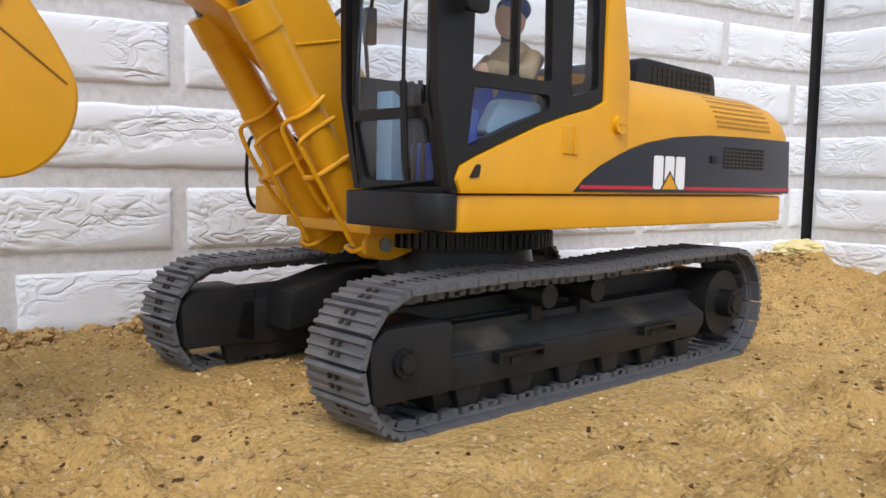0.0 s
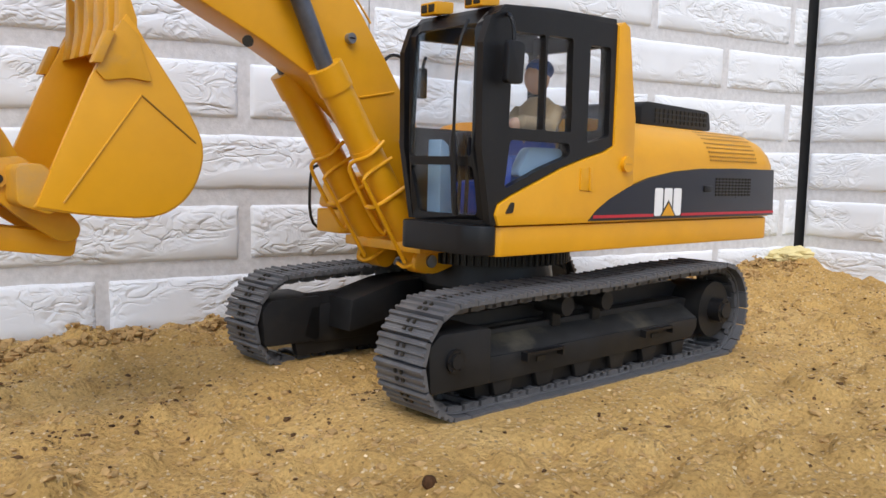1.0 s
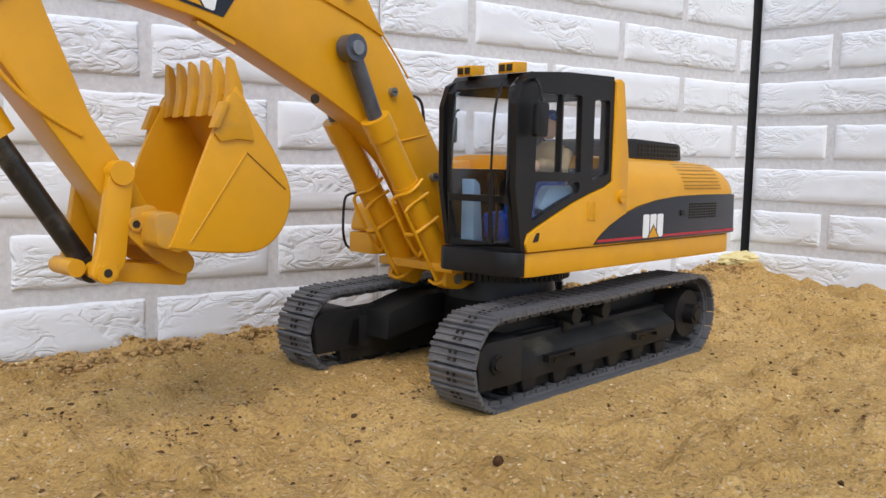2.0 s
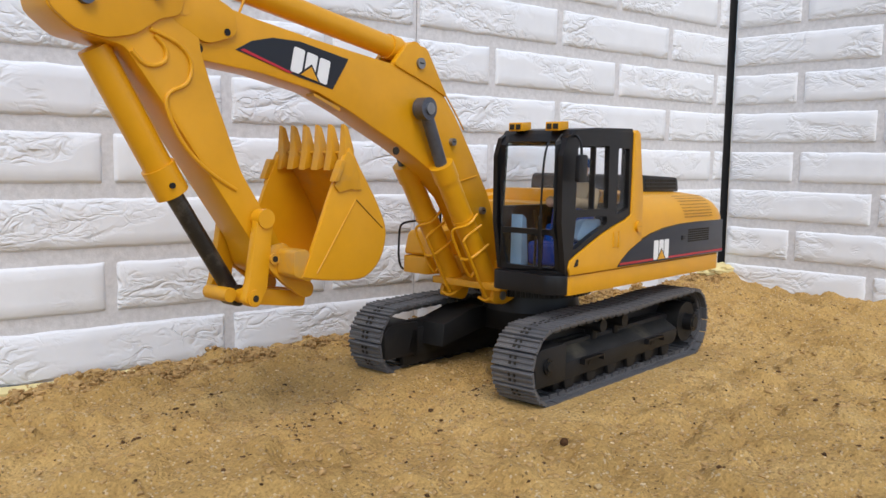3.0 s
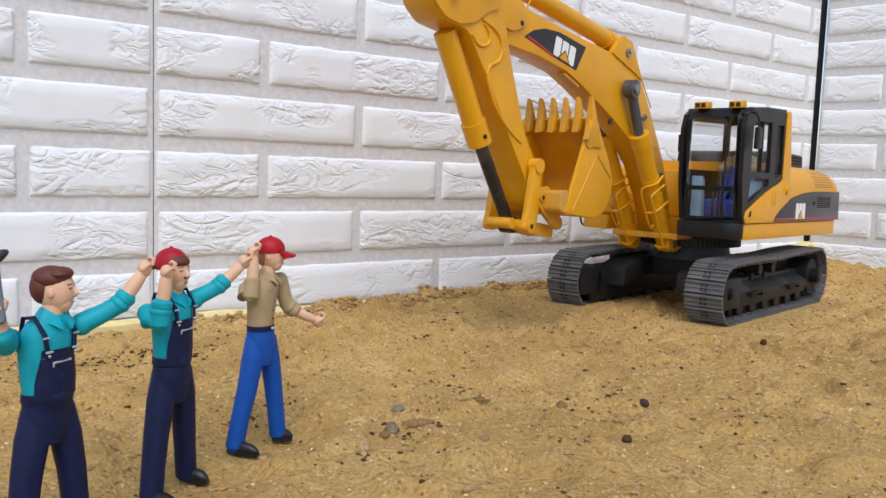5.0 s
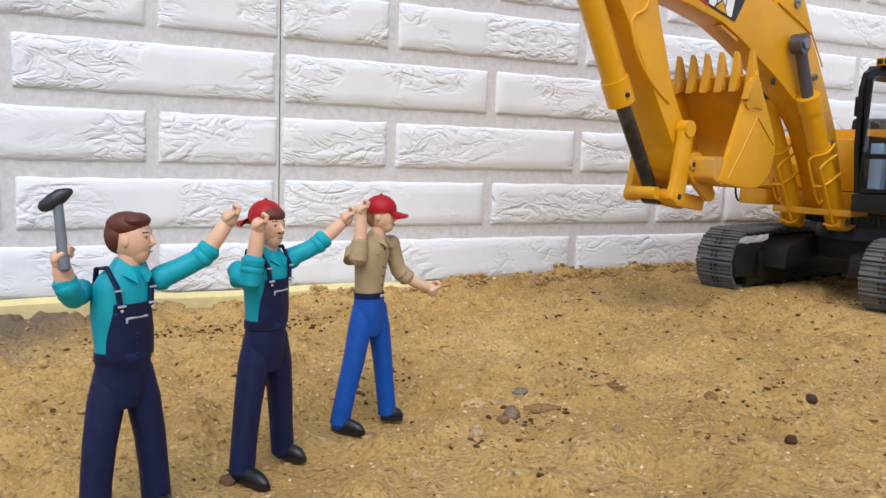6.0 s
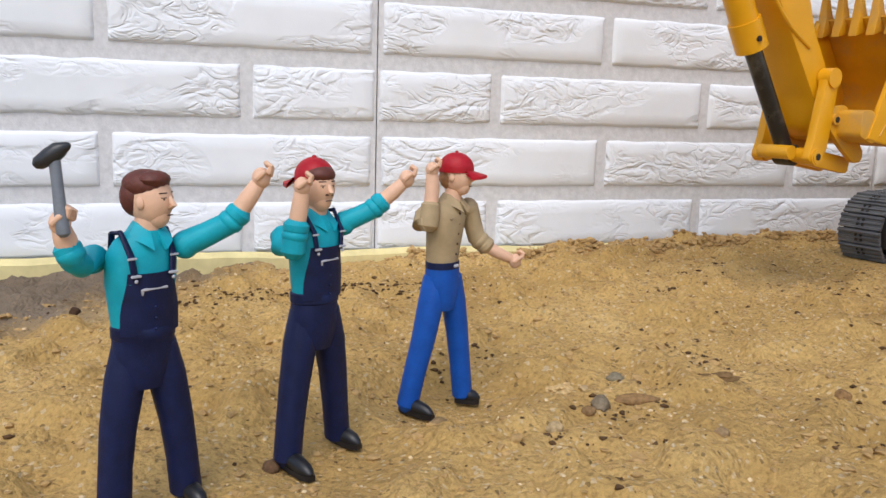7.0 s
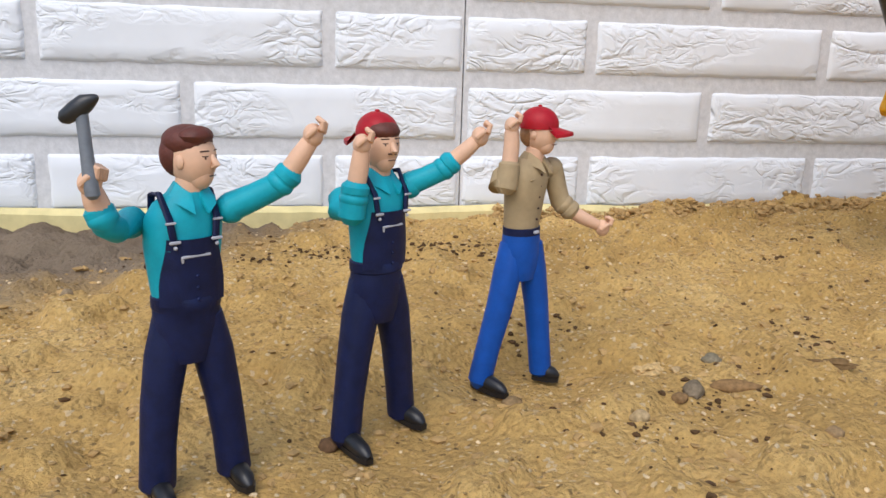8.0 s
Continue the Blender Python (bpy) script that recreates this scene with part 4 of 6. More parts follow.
arm = part("mirror_arm", tube([(-0.0960, -0.0960, 0.2130), (-0.1000, -0.1020, 0.2120), (-0.0990, -0.1045, 0.2060), (-0.0990, -0.1050, 0.1880)], 0.0011, 8), BLACK, MX, "black mirror arm")
part("mirror", prism(rounded([(-0.1050, 0.1770), (-0.0930, 0.1770), (-0.0920, 0.1985), (-0.1040, 0.1985)], 0.0025), -0.1065, -0.1025, "y", 0.0012), BLACK, arm, "black rear-view mirror")
arm = part("mirror_arm", tube([(-0.0950, -0.0310, 0.1960), (-0.0900, -0.0240, 0.1955), (-0.0880, -0.0200, 0.1900)], 0.0010, 8), BLACK, MX, "black mirror arm")
part("mirror", prism(rounded([(-0.0910, 0.1740), (-0.0850, 0.1740), (-0.0850, 0.1920), (-0.0910, 0.1920)], 0.0015), -0.0215, -0.0175, "y", 0.001), BLACK, arm, "small black mirror")
# inside the cab
seat = part("seat", prism(rounded([(-0.082, 0.1066), (-0.040, 0.1066), (-0.034, 0.160), (-0.046, 0.162), (-0.052, 0.128), (-0.084, 0.126)], 0.004), -0.081, -0.046, "y", 0.003), BLUE_SEAT, MX, "blue driver's seat inside the cab")
part("console", prism(rounded([(-0.094, 0.1066), (-0.084, 0.1066), (-0.080, 0.140), (-0.092, 0.143)], 0.002), -0.089, -0.083, "y", 0.001), BLUE_SEAT, MX, "blue side console")
part("arm_rest", prism(rounded([(-0.078, 0.130), (-0.040, 0.128), (-0.040, 0.146), (-0.068, 0.146)], 0.004), -0.0900, -0.0830, "y", 0.0012), PALE_BLUE, MX, "pale blue arm rest")
part("dash_panel", prism(rounded([(-0.098, 0.1066), (-0.088, 0.1066), (-0.092, 0.146), (-0.098, 0.150)], 0.002), -0.050, -0.039, "y", 0.001), PALE_BLUE, MX, "pale blue front console")
for y in (-0.060, -0.066):
    part("control_lever", tube([(-0.093, y, 0.1066), (-0.092, y, 0.135), (-0.095, y, 0.153)], 0.0012, 8), BLACK, MX, "black control lever")


def loft(bm, rings, seg=14, mat=0, caps=True):
    """A tube through ellipses (centre, axis u, axis v)."""
    made = []
    for c, u, v in rings:
        c, u, v = Vector(c), Vector(u), Vector(v)
        made.append([bm.verts.new(c + math.cos(2 * math.pi * k / seg) * u + math.sin(2 * math.pi * k / seg) * v) for k in range(seg)])
    fs = []
    for a, b in zip(made, made[1:]):
        for k in range(seg):
            fs.append(bm.faces.new((a[k], a[(k + 1) % seg], b[(k + 1) % seg], b[k])))
    if caps:
        fs.append(bm.faces.new(made[0][::-1]))
        fs.append(bm.faces.new(made[-1]))
    for f in fs:
        f.material_index = mat
    return fs


def limb(bm, pts, radii, mat, seg=12, squash=1.0, face=(0, -1, 0)):
    """A limb of round section through the points; ends are domed."""
    pts = [Vector(p) for p in pts]
    rings = []
    n = len(pts)
    for i, (p, r) in enumerate(zip(pts, radii)):
        d = (pts[min(i + 1, n - 1)] - pts[max(i - 1, 0)]).normalized()
        u = d.cross(Vector(face))
        u = u.normalized() if u.length > 1e-4 else d.orthogonal().normalized()
        v = d.cross(u).normalized()
        if i == 0:
            rings.append((p - d * r * 0.55, u * r * 0.5, v * r * 0.5 * squash))
        rings.append((p, u * r, v * r * squash))
        if i == n - 1:
            rings.append((p + d * r * 0.55, u * r * 0.5, v * r * 0.5 * squash))
    return loft(bm, rings, seg, mat)


def ball(bm, c, r, mat, seg=14, rot_z=0.0):
    """An ellipsoid with radii r."""
    got = bmesh.ops.create_uvsphere(bm, u_segments=seg, v_segments=max(8, seg - 4), radius=1.0)
    m = Matrix.Translation(c) @ Matrix.Rotation(rot_z, 4, "Z") @ Matrix.Diagonal((*r, 1))
    bmesh.ops.transform(bm, matrix=m, verts=got["verts"])
    for v in got["verts"]:
        for f in v.link_faces:
            f.material_index = mat


def build_driver():
    bm = bmesh.new()
    limb(bm, [(-0.052, 0, 0.022), (-0.050, 0, 0.040), (-0.050, 0, 0.056)], [0.009, 0.010, 0.0085], 0, squash=1.2)
    ball(bm, (-0.052, 0, 0.0705), (0.0068, 0.0062, 0.0085), 1)
    ball(bm, (-0.050, 0, 0.0750), (0.0076, 0.0070, 0.0058), 2)
    for y in (-0.011, 0.011):
        limb(bm, [(-0.050, y, 0.053), (-0.058, y * 1.25, 0.044), (-0.074, y * 0.9, 0.046)], [0.0050, 0.0048, 0.0040], 0)
        ball(bm, (-0.0765, y * 0.8, 0.0450), (0.0038, 0.0028, 0.0034), 1)
        limb(bm, [(-0.054, y * 0.5, 0.024), (-0.076, y * 0.6, 0.025), (-0.082, y * 0.6, 0.006)], [0.006, 0.0052, 0.004], 3)
    ob = finish("driver_figure", bm, [KHAKI, SKIN, JEANS, JEANS])
    ob.matrix_world = MACHINE @ Matrix.Translation((0.0215, -0.0670, 0.1085)) @ Matrix.Diagonal((1.16, 1.2, 1.12, 1))
    return tagged(ob, "plastic driver doll in a tan shirt on the blue seat", "doll")


build_driver()

# -- boom
boom_pts = [(-0.398, 0.2700), (-0.398, 0.2830), (-0.388, 0.2870), (-0.338, 0.2775), (-0.281, 0.2700), (-0.222, 0.2635), (-0.196, 0.2610), (-0.173, 0.2570), (-0.155, 0.2460), (-0.138, 0.2280), (-0.117, 0.2000), (-0.092, 0.1640), (-0.072, 0.120), (-0.066, 0.094), (-0.080, 0.084),
            (-0.090, 0.088), (-0.098, 0.101), (-0.113, 0.128), (-0.136, 0.160), (-0.163, 0.1820), (-0.198, 0.2000), (-0.229, 0.2135), (-0.255, 0.2250), (-0.285, 0.2360), (-0.330, 0.2435), (-0.376, 0.2470)]
boom = part("boom", prism(rounded(boom_pts, 0.004, 2), YC - 0.0115, YC + 0.0115, "y", 0.0016), YELLOW, MX, "yellow bent boom with dusty edges")
part("boom_bracket", prism(rounded([(-0.212, 0.2620), (-0.196, 0.2800), (-0.176, 0.2780), (-0.150, 0.2420), (-0.172, 0.2500)], 0.004), YC - 0.0130, YC - 0.0075, "y", 0.001), YELLOW, boom)
part("boom_bracket", prism(rounded([(-0.212, 0.2620), (-0.196, 0.2800), (-0.176, 0.2780), (-0.150, 0.2420), (-0.172, 0.2500)], 0.004), YC + 0.0075, YC + 0.0130, "y", 0.001), YELLOW, boom)
YN = YC - 0.0115
for x, z, r, m in ((-0.1835, 0.2655, 0.0042, STEEL), (-0.1430, 0.2075, 0.0030, STEEL), (-0.1020, 0.1510, 0.0030, STEEL), (-0.3880, 0.2765, 0.0060, YELLOW), (-0.358, 0.2650, 0.0022, BLACK), (-0.2065, 0.1985, 0.0030, HOLE), (-0.376, 0.2535, 0.0030, HOLE)):
    p = part("pin" if m is not HOLE else "dark_hole", rod((x, YN - (0.0035 if m is not HOLE else 0.0003), z), (x, YN + 0.001, z), r, seg=20, bevel=0.0005), m, boom, "grey steel pin" if m is STEEL else "")
    if m is STEEL:
        part("pin_slot", block(x - r * 0.55, x + r * 0.55, YN - 0.0038, YN - 0.0033, z - r * 0.13, z + r * 0.13, 0.0), BLACK, p, smooth=False)
logo = [(-0.350, 0.2560), (-0.338, 0.2628), (-0.322, 0.2668), (-0.300, 0.2672), (-0.2565, 0.2605), (-0.262, 0.2520), (-0.271, 0.2385), (-0.300, 0.2440)]
boom_mark = part("boom_panel", prism(logo, YN - 0.0005, YN + 0.0005, "y", 0.0), NAVY, boom, "black curved panel on the boom", smooth=False)
part("stripe", prism([(-0.347, 0.2562), (-0.344, 0.2572), (-0.306, 0.2465), (-0.309, 0.2458)], YN - 0.0008, YN - 0.0003, "y", 0.0), RED_INK, boom_mark, "red stripe", smooth=False)
emblem(boom_mark, Matrix.Translation((-0.3080, YN - 0.0005, 0.2475)) @ Matrix.Rotation(radians(12), 4, "Y"), 0.032, 0.0165)
part("weld_seam", tube([(-0.170, YN - 0.0002, 0.2600), (-0.150, YN - 0.0002, 0.2430), (-0.132, YN - 0.0002, 0.2230), (-0.128, YN - 0.0002, 0.2180)], 0.0007, 6), YELLOW, boom)
part("weld_seam", tube([(-0.135, YN - 0.0002, 0.1750), (-0.110, YN - 0.0002, 0.1800)], 0.0007, 6), YELLOW, boom)

# -- boom cylinders
for y, sgn in ((YC - 0.0200, -1), (YC + 0.0200, 1)):
    low, mid, top = Vector((-0.0930, y, 0.0790)), Vector((-0.1640, y, 0.1880)), Vector((-0.1850, y, 0.2310))
    d = (mid - low).normalized()
    barrel = part("boom_cylinder", rod(low + d * 0.004, mid, 0.0090, seg=28, bevel=0.001), YELLOW, MX, "yellow hydraulic cylinder")
    part("collar", rod(mid - d * 0.013, mid + d * 0.0015, 0.0100, seg=28, bevel=0.0008), YELLOW, barrel)
    part("collar", rod(mid - d * 0.052, mid - d * 0.049, 0.0095, seg=28, bevel=0.0008), YELLOW, barrel)
    part("piston_rod", rod(mid, top, 0.0050, seg=20), ROD, barrel, "grey metal piston rod")
    eye = part("rod_eye", rod(top - Vector((0, 0.005, 0)), top + Vector((0, 0.005, 0)), 0.0085, seg=24, bevel=0.0012), ROD, barrel, "grey rod eye")
    part("eye_pin", rod(top + Vector((0, sgn * 0.0048, 0)), top + Vector((0, sgn * 0.0068, 0)), 0.0045, seg=16), STEEL, eye)
    part("foot_eye", rod(low - Vector((0, 0.006, 0)), low + Vector((0, 0.006, 0)), 0.0082, seg=24, bevel=0.001), YELLOW, barrel)
    o = Vector((-0.0120, 0.0050, -0.0075))
    part("guard_pipe", tube([low + d * 0.030 + o * 0.6, low + d * 0.026 + o, low + d * 0.070 + o, low + d * 0.077 + o * 0.8, low + d * 0.078 + Vector((-0.0060, -0.0110, -0.0040)), low + d * 0.081 + Vector((0.0060, -0.0110, 0.0030))], 0.0012, 8), YELLOW, barrel, "thin yellow guard pipe")
    o2 = Vector((-0.0120, -0.0050, -0.0070))
    part("guard_pipe", tube([low + d * 0.008 + o2, low + d * 0.062 + o2, low + d * 0.068 + o2, low + d * 0.070 + Vector((0.0060, -0.0110, 0.0030))], 0.0012, 8), YELLOW, barrel, "thin yellow guard pipe")
    part("guard_pipe", tube([low + d * 0.006 + o * 0.9, low + d * 0.004 + o2 * 1.1, low + d * 0.006 + Vector((0.004, -0.0110, 0.002))], 0.0012, 8), YELLOW, barrel)
    part("clamp", tube([low + d * 0.048 + o, low + d * 0.048 + o2 * 1.1, low + d * 0.050 + Vector((0.0060, -0.0105, 0.003))], 0.0014, 8), YELLOW, barrel)
    brk = part("foot_bracket", prism(rounded([(-0.106, 0.0740), (-0.090, 0.0705), (-0.060, 0.0790), (-0.060, 0.0900), (-0.084, 0.0900), (-0.104, 0.0850)], 0.004), y + sgn * 0.006, y + sgn * 0.010, "y", 0.001), YELLOW, MX, "yellow cylinder bracket")
    part("foot_pin", rod((low.x, y + sgn * 0.0095, low.z), (low.x, y + sgn * 0.0115, low.z), 0.0038, seg=18), STEEL, brk, "steel cross-head screw")
part("front_apron", block(-0.088, -0.050, -0.022, 0.056, 0.0810, 0.0872, 0.001), YELLOW_WORN, MX)

# -- stick cylinder on top of the boom
a, b = Vector((-0.1850, YC, 0.2735)), Vector((-0.3480, YC, 0.2975))
d = (b - a).normalized()
top_cyl = part("stick_cylinder", rod(a + d * 0.008, b, 0.0082, seg=28, bevel=0.001), YELLOW, MX, "yellow hydraulic cylinder above the boom")
part("collar", rod(a + d * 0.012, a + d * 0.022, 0.0094, seg=28, bevel=0.0008), YELLOW, top_cyl)
part("cylinder_eye", rod(a - Vector((0, 0.009, 0)), a + Vector((0, 0.009, 0)), 0.0085, seg=24, bevel=0.001), YELLOW, top_cyl)
part("gland", rod(b - d * 0.001, b + d * 0.006, 0.0088, seg=28, bevel=0.0008), BLACK, top_cyl, "black cylinder head")
part("piston_rod", rod(b, b + d * 0.062, 0.0046, seg=20), ROD_DARK, top_cyl, "dark piston rod")
part("hose_clip", tube([b - d * 0.016 + Vector((0, -0.008, 0.004)), b - d * 0.010 + Vector((0, -0.013, 0.002)), b - d * 0.004 + Vector((0, -0.012, -0.010)), b - d * 0.002 + Vector((0, -0.009, -0.020))], 0.0009, 6), YELLOW, top_cyl)

# -- stick
YS = YC - 0.0145
stick_pts = [(-0.3785, 0.2800), (-0.3800, 0.3050), (-0.3980, 0.3180), (-0.4300, 0.3160), (-0.4560, 0.3030), (-0.4690, 0.2850), (-0.4660, 0.2640), (-0.4520, 0.2530), (-0.4240, 0.2490), (-0.4020, 0.2210), (-0.3410, 0.1380), (-0.3340, 0.1190), (-0.3230, 0.1130), (-0.3120, 0.1240), (-0.3230, 0.1450), (-0.3470, 0.1800), (-0.3680, 0.2300), (-0.3760, 0.2520)]
stick = part("stick", prism(rounded(stick_pts, 0.004, 2), YS, YC + 0.0145, "y", 0.0016), YELLOW, MX, "yellow stick arm with raised hose lines")
cheek = [(-0.3900, 0.2700), (-0.3840, 0.3000), (-0.4000, 0.3165), (-0.4300, 0.3150), (-0.4550, 0.3020), (-0.4675, 0.2850), (-0.4650, 0.2640), (-0.4520, 0.2540), (-0.4350, 0.2515), (-0.4180, 0.2555), (-0.4040, 0.2660)]
part("cheek_plate", prism(rounded(cheek, 0.004, 2), YS - 0.0022, YS + 0.0005, "y", 0.0008), YELLOW, stick)
for x, z, r in ((-0.4470, 0.2720, 0.0048), (-0.4060, 0.2790, 0.0030)):
    p = part("pin", rod((x, YS - 0.0058, z), (x, YS - 0.001, z), r, seg=20, bevel=0.0008), ROD, stick, "dark grey pin")
part("boom_ear", prism(rounded([(-0.398, 0.2690), (-0.372, 0.2560), (-0.350, 0.2640), (-0.352, 0.2790), (-0.380, 0.2900), (-0.396, 0.2870)], 0.006), YN - 0.0032, YN - 0.0002, "y", 0.001), YELLOW, boom)
for k, pts in enumerate((((-0.4200, 0.2470), (-0.4130, 0.2400), (-0.4050, 0.2400), (-0.3985, 0.2440), (-0.3990, 0.2510), (-0.4060, 0.2570)), ((-0.4090, 0.2600), (-0.3900, 0.2545), (-0.3815, 0.2440), (-0.3850, 0.2310), (-0.3985, 0.2265), (-0.4000, 0.2170), (-0.3890, 0.1960), (-0.3710, 0.1800), (-0.3520, 0.1700)))):
    part("hose_line", tube([(x, YS - 0.0004, z) for x, z in pts], 0.0013, 8, 3), YELLOW, stick, "raised hose line")
part("rub_mark", prism(rounded([(-0.286, 0.2350), (-0.262, 0.2270), (-0.262, 0.2240), (-0.286, 0.2330)], 0.001), YC - 0.010, YC - 0.002, "y", 0.0), YELLOW_WORN, boom, smooth=False)

# -- bucket cylinder and links
a, b, c = Vector((-0.4360, YC, 0.2480)), Vector((-0.3900, YC, 0.1700)), Vector((-0.3440, YC, 0.1020))
d = (b - a).normalized()
off = Vector((0.0015, 0, 0.0))
bucket_cyl = part("bucket_cylinder", rod(a + off, b + off, 0.0088, seg=28, bevel=0.001), YELLOW, MX, "yellow bucket cylinder")
part("collar", rod(b + off - d * 0.016, b + off + d * 0.003, 0.0102, seg=28, bevel=0.001), YELLOW, bucket_cyl)
part("collar_screw", rod(b + off - d * 0.003 + Vector((-0.003, -0.0108, 0)), b + off - d * 0.003 + Vector((-0.003, -0.009, 0)), 0.0018, seg=12), BLACK, bucket_cyl)
part("piston_rod", rod(b + off, c, 0.0055, seg=20), ROD_DARK, bucket_cyl, "scuffed black piston rod")
part("rod_eye", rod(c - Vector((0, 0.006, 0)), c + Vector((0, 0.006, 0)), 0.0070, seg=20, bevel=0.001), ROD_DARK, bucket_cyl)
for y in (YC - 0.0195, YC + 0.0195):
    lever = part("lever", prism(rounded([(-0.3520, 0.1000), (-0.3420, 0.0960), (-0.3340, 0.1060), (-0.3290, 0.1500), (-0.3330, 0.1580), (-0.3400, 0.1570), (-0.3420, 0.1490), (-0.3480, 0.1120)], 0.003), y - 0.003, y + 0.003, "y", 0.001), YELLOW, MX, "yellow linkage lever")
    part("boss", rod((-0.3355, y - 0.0045, 0.1520), (-0.3355, y + 0.0045, 0.1520), 0.0062, seg=24, bevel=0.0012), YELLOW, lever)
    part("boss", rod((-0.3440, y - 0.0040, 0.1020), (-0.3440, y + 0.0040, 0.1020), 0.0055, seg=24, bevel=0.001), YELLOW, lever)
    part("boss_pin", rod((-0.3440, y - 0.0048, 0.1020), (-0.3440, y - 0.0038, 0.1020), 0.0022, seg=14), HOLE, lever)
    part("push_link", prism(rounded([(-0.3440, 0.0970), (-0.2950, 0.0900), (-0.2930, 0.1010), (-0.3440, 0.1075)], 0.003), YC - 0.012 if y < YC else YC + 0.006, YC - 0.006 if y < YC else YC + 0.012, "y", 0.001), YELLOW, lever)
part("cross_bar", rod((-0.3440, YC - 0.024, 0.1020), (-0.3440, YC + 0.024, 0.1020), 0.0044, seg=18), YELLOW, MX)
part("cross_bar", rod((-0.3545, YC - 0.012, 0.1040), (-0.3545, YC + 0.012, 0.1040), 0.0046, seg=18), YELLOW_WORN, MX)

# -- bucket
B0, B1 = YC - 0.0400, YC + 0.0330
cheek = [(-0.2850, 0.1920), (-0.2960, 0.1700), (-0.3190, 0.1150), (-0.3020, 0.1120), (-0.2730, 0.1100), (-0.2590, 0.1145), (-0.2490, 0.1260), (-0.2460, 0.1420), (-0.2530, 0.1580), (-0.2650, 0.1760), (-0.2760, 0.1935), (-0.2805, 0.1985)]
shell_in = [(-0.2810, 0.1950), (-0.2665, 0.1750), (-0.2548, 0.1570), (-0.2485, 0.1420), (-0.2515, 0.1275), (-0.2605, 0.1172), (-0.2735, 0.1130), (-0.3020, 0.1150), (-0.3180, 0.1175)]
shell_out = [(-0.3200, 0.1145), (-0.3020, 0.1115), (-0.2728, 0.1095), (-0.2580, 0.1140), (-0.2480, 0.1258), (-0.2450, 0.1422), (-0.2520, 0.1585), (-0.2640, 0.1765), (-0.2790, 0.1965)]


def eased(pts, n=5):
    """A smooth curve through the points."""
    out = []
    for i in range(len(pts) - 1):
        a, b, c, d = (Vector(pts[min(max(k, 0), len(pts) - 1)]) for k in (i - 1, i, i + 1, i + 2))
        for j in range(n):
            t = j / n
            out.append(tuple(0.5 * (2 * b + (c - a) * t + (2 * a - 5 * b + 4 * c - d) * t * t + (3 * b - a - 3 * c + d) * t ** 3)))
    return out + [tuple(pts[-1])]


shell_in, shell_out = eased(shell_in), eased(shell_out)
cheek = cheek[:3] + eased(cheek[3:10]) + cheek[10:]
bucket = part("bucket", prism(shell_in + shell_out, B0 + 0.0005, B1 - 0.0005, "y", 0.0004), YELLOW_WORN, MX, "yellow curled bucket with scuffed edges")
for y0 in (B0, B1 - 0.0032):
    part("side_plate", prism(cheek, y0, y0 + 0.0032, "y", 0.0005), YELLOW, bucket)
for y0, s in ((B0 - 0.0016, 0), (B1, 1)):
    part("side_cutter", prism(rounded([(-0.2830, 0.1960), (-0.2945, 0.1730), (-0.2905, 0.1690), (-0.2800, 0.1710), (-0.2700, 0.1700), (-0.2760, 0.1900)], 0.001), y0, y0 + 0.0016, "y", 0.0004), YELLOW_WORN, bucket)
    part("cutter_lip", prism([(-0.2965, 0.1760), (-0.2905, 0.1900), (-0.2865, 0.1900), (-0.2925, 0.1760)], y0 - 0.002, y0 + 0.0035, "y", 0.0005), YELLOW_WORN, bucket)
part("weld_line", tube([(-0.2745, B0 - 0.0002, 0.1640), (-0.3080, B0 - 0.0002, 0.1165)], 0.0005, 6), YELLOW_WORN, bucket)
part("weld_line", tube([(-0.2745, B0 - 0.0002, 0.1640), (-0.2490, B0 - 0.0002, 0.1440)], 0.0004, 6), plain("seam_shade", (0.22, 0.11, 0.01), 0.6, spread=0.2, bump=0.0), bucket)
for k in range(6):
    y = B0 + 0.004 + k * (B1 - B0 - 0.008) / 5
    bm = bmesh.new()
    add_prism(bm, [(-0.2860, 0.1830), (-0.2835, 0.1960), (-0.2835, 0.2140), (-0.2800, 0.2120), (-0.2755, 0.1970), (-0.2755, 0.1860)], y - 0.0032, y + 0.0032, "y")
    for v in bm.verts:
        v.co.y = y + (v.co.y - y) * (1.0 - 0.45 * smooth01(0.195, 0.214, v.co.z))
    bmesh.ops.recalc_face_normals(bm, faces=bm.faces[:])
    part("tooth", soften(bm, 0.0006), YELLOW_WORN, bucket, "scuffed yellow bucket tooth")
for y in (YC - 0.022, YC + 0.018):
    ear = part("bucket_ear", prism(rounded([(-0.3330, 0.1340), (-0.3180, 0.1360), (-0.3040, 0.1160), (-0.2945, 0.1050), (-0.2965, 0.0985), (-0.3040, 0.0980), (-0.3190, 0.1080), (-0.3330, 0.1200)], 0.004), y, y + 0.004, "y", 0.001), YELLOW_WORN, bucket)
part("hinge_tube", prism(rounded([(-0.3260, 0.1160), (-0.3120, 0.1110), (-0.3060, 0.1200), (-0.3150, 0.1330), (-0.3260, 0.1320)], 0.003), B0 + 0.001, B1 - 0.001, "y", 0.001), YELLOW_WORN, bucket)
part("hinge_pin", rod((-0.3290, YC - 0.0240, 0.1260), (-0.3290, YC - 0.0200, 0.1260), 0.0036, seg=18, bevel=0.0006), YELLOW_WORN, bucket)
part("hinge_hole", rod((-0.3290, YC - 0.0243, 0.1260), (-0.3290, YC - 0.0239, 0.1260), 0.0020, seg=14, bevel=0.0), HOLE, bucket)

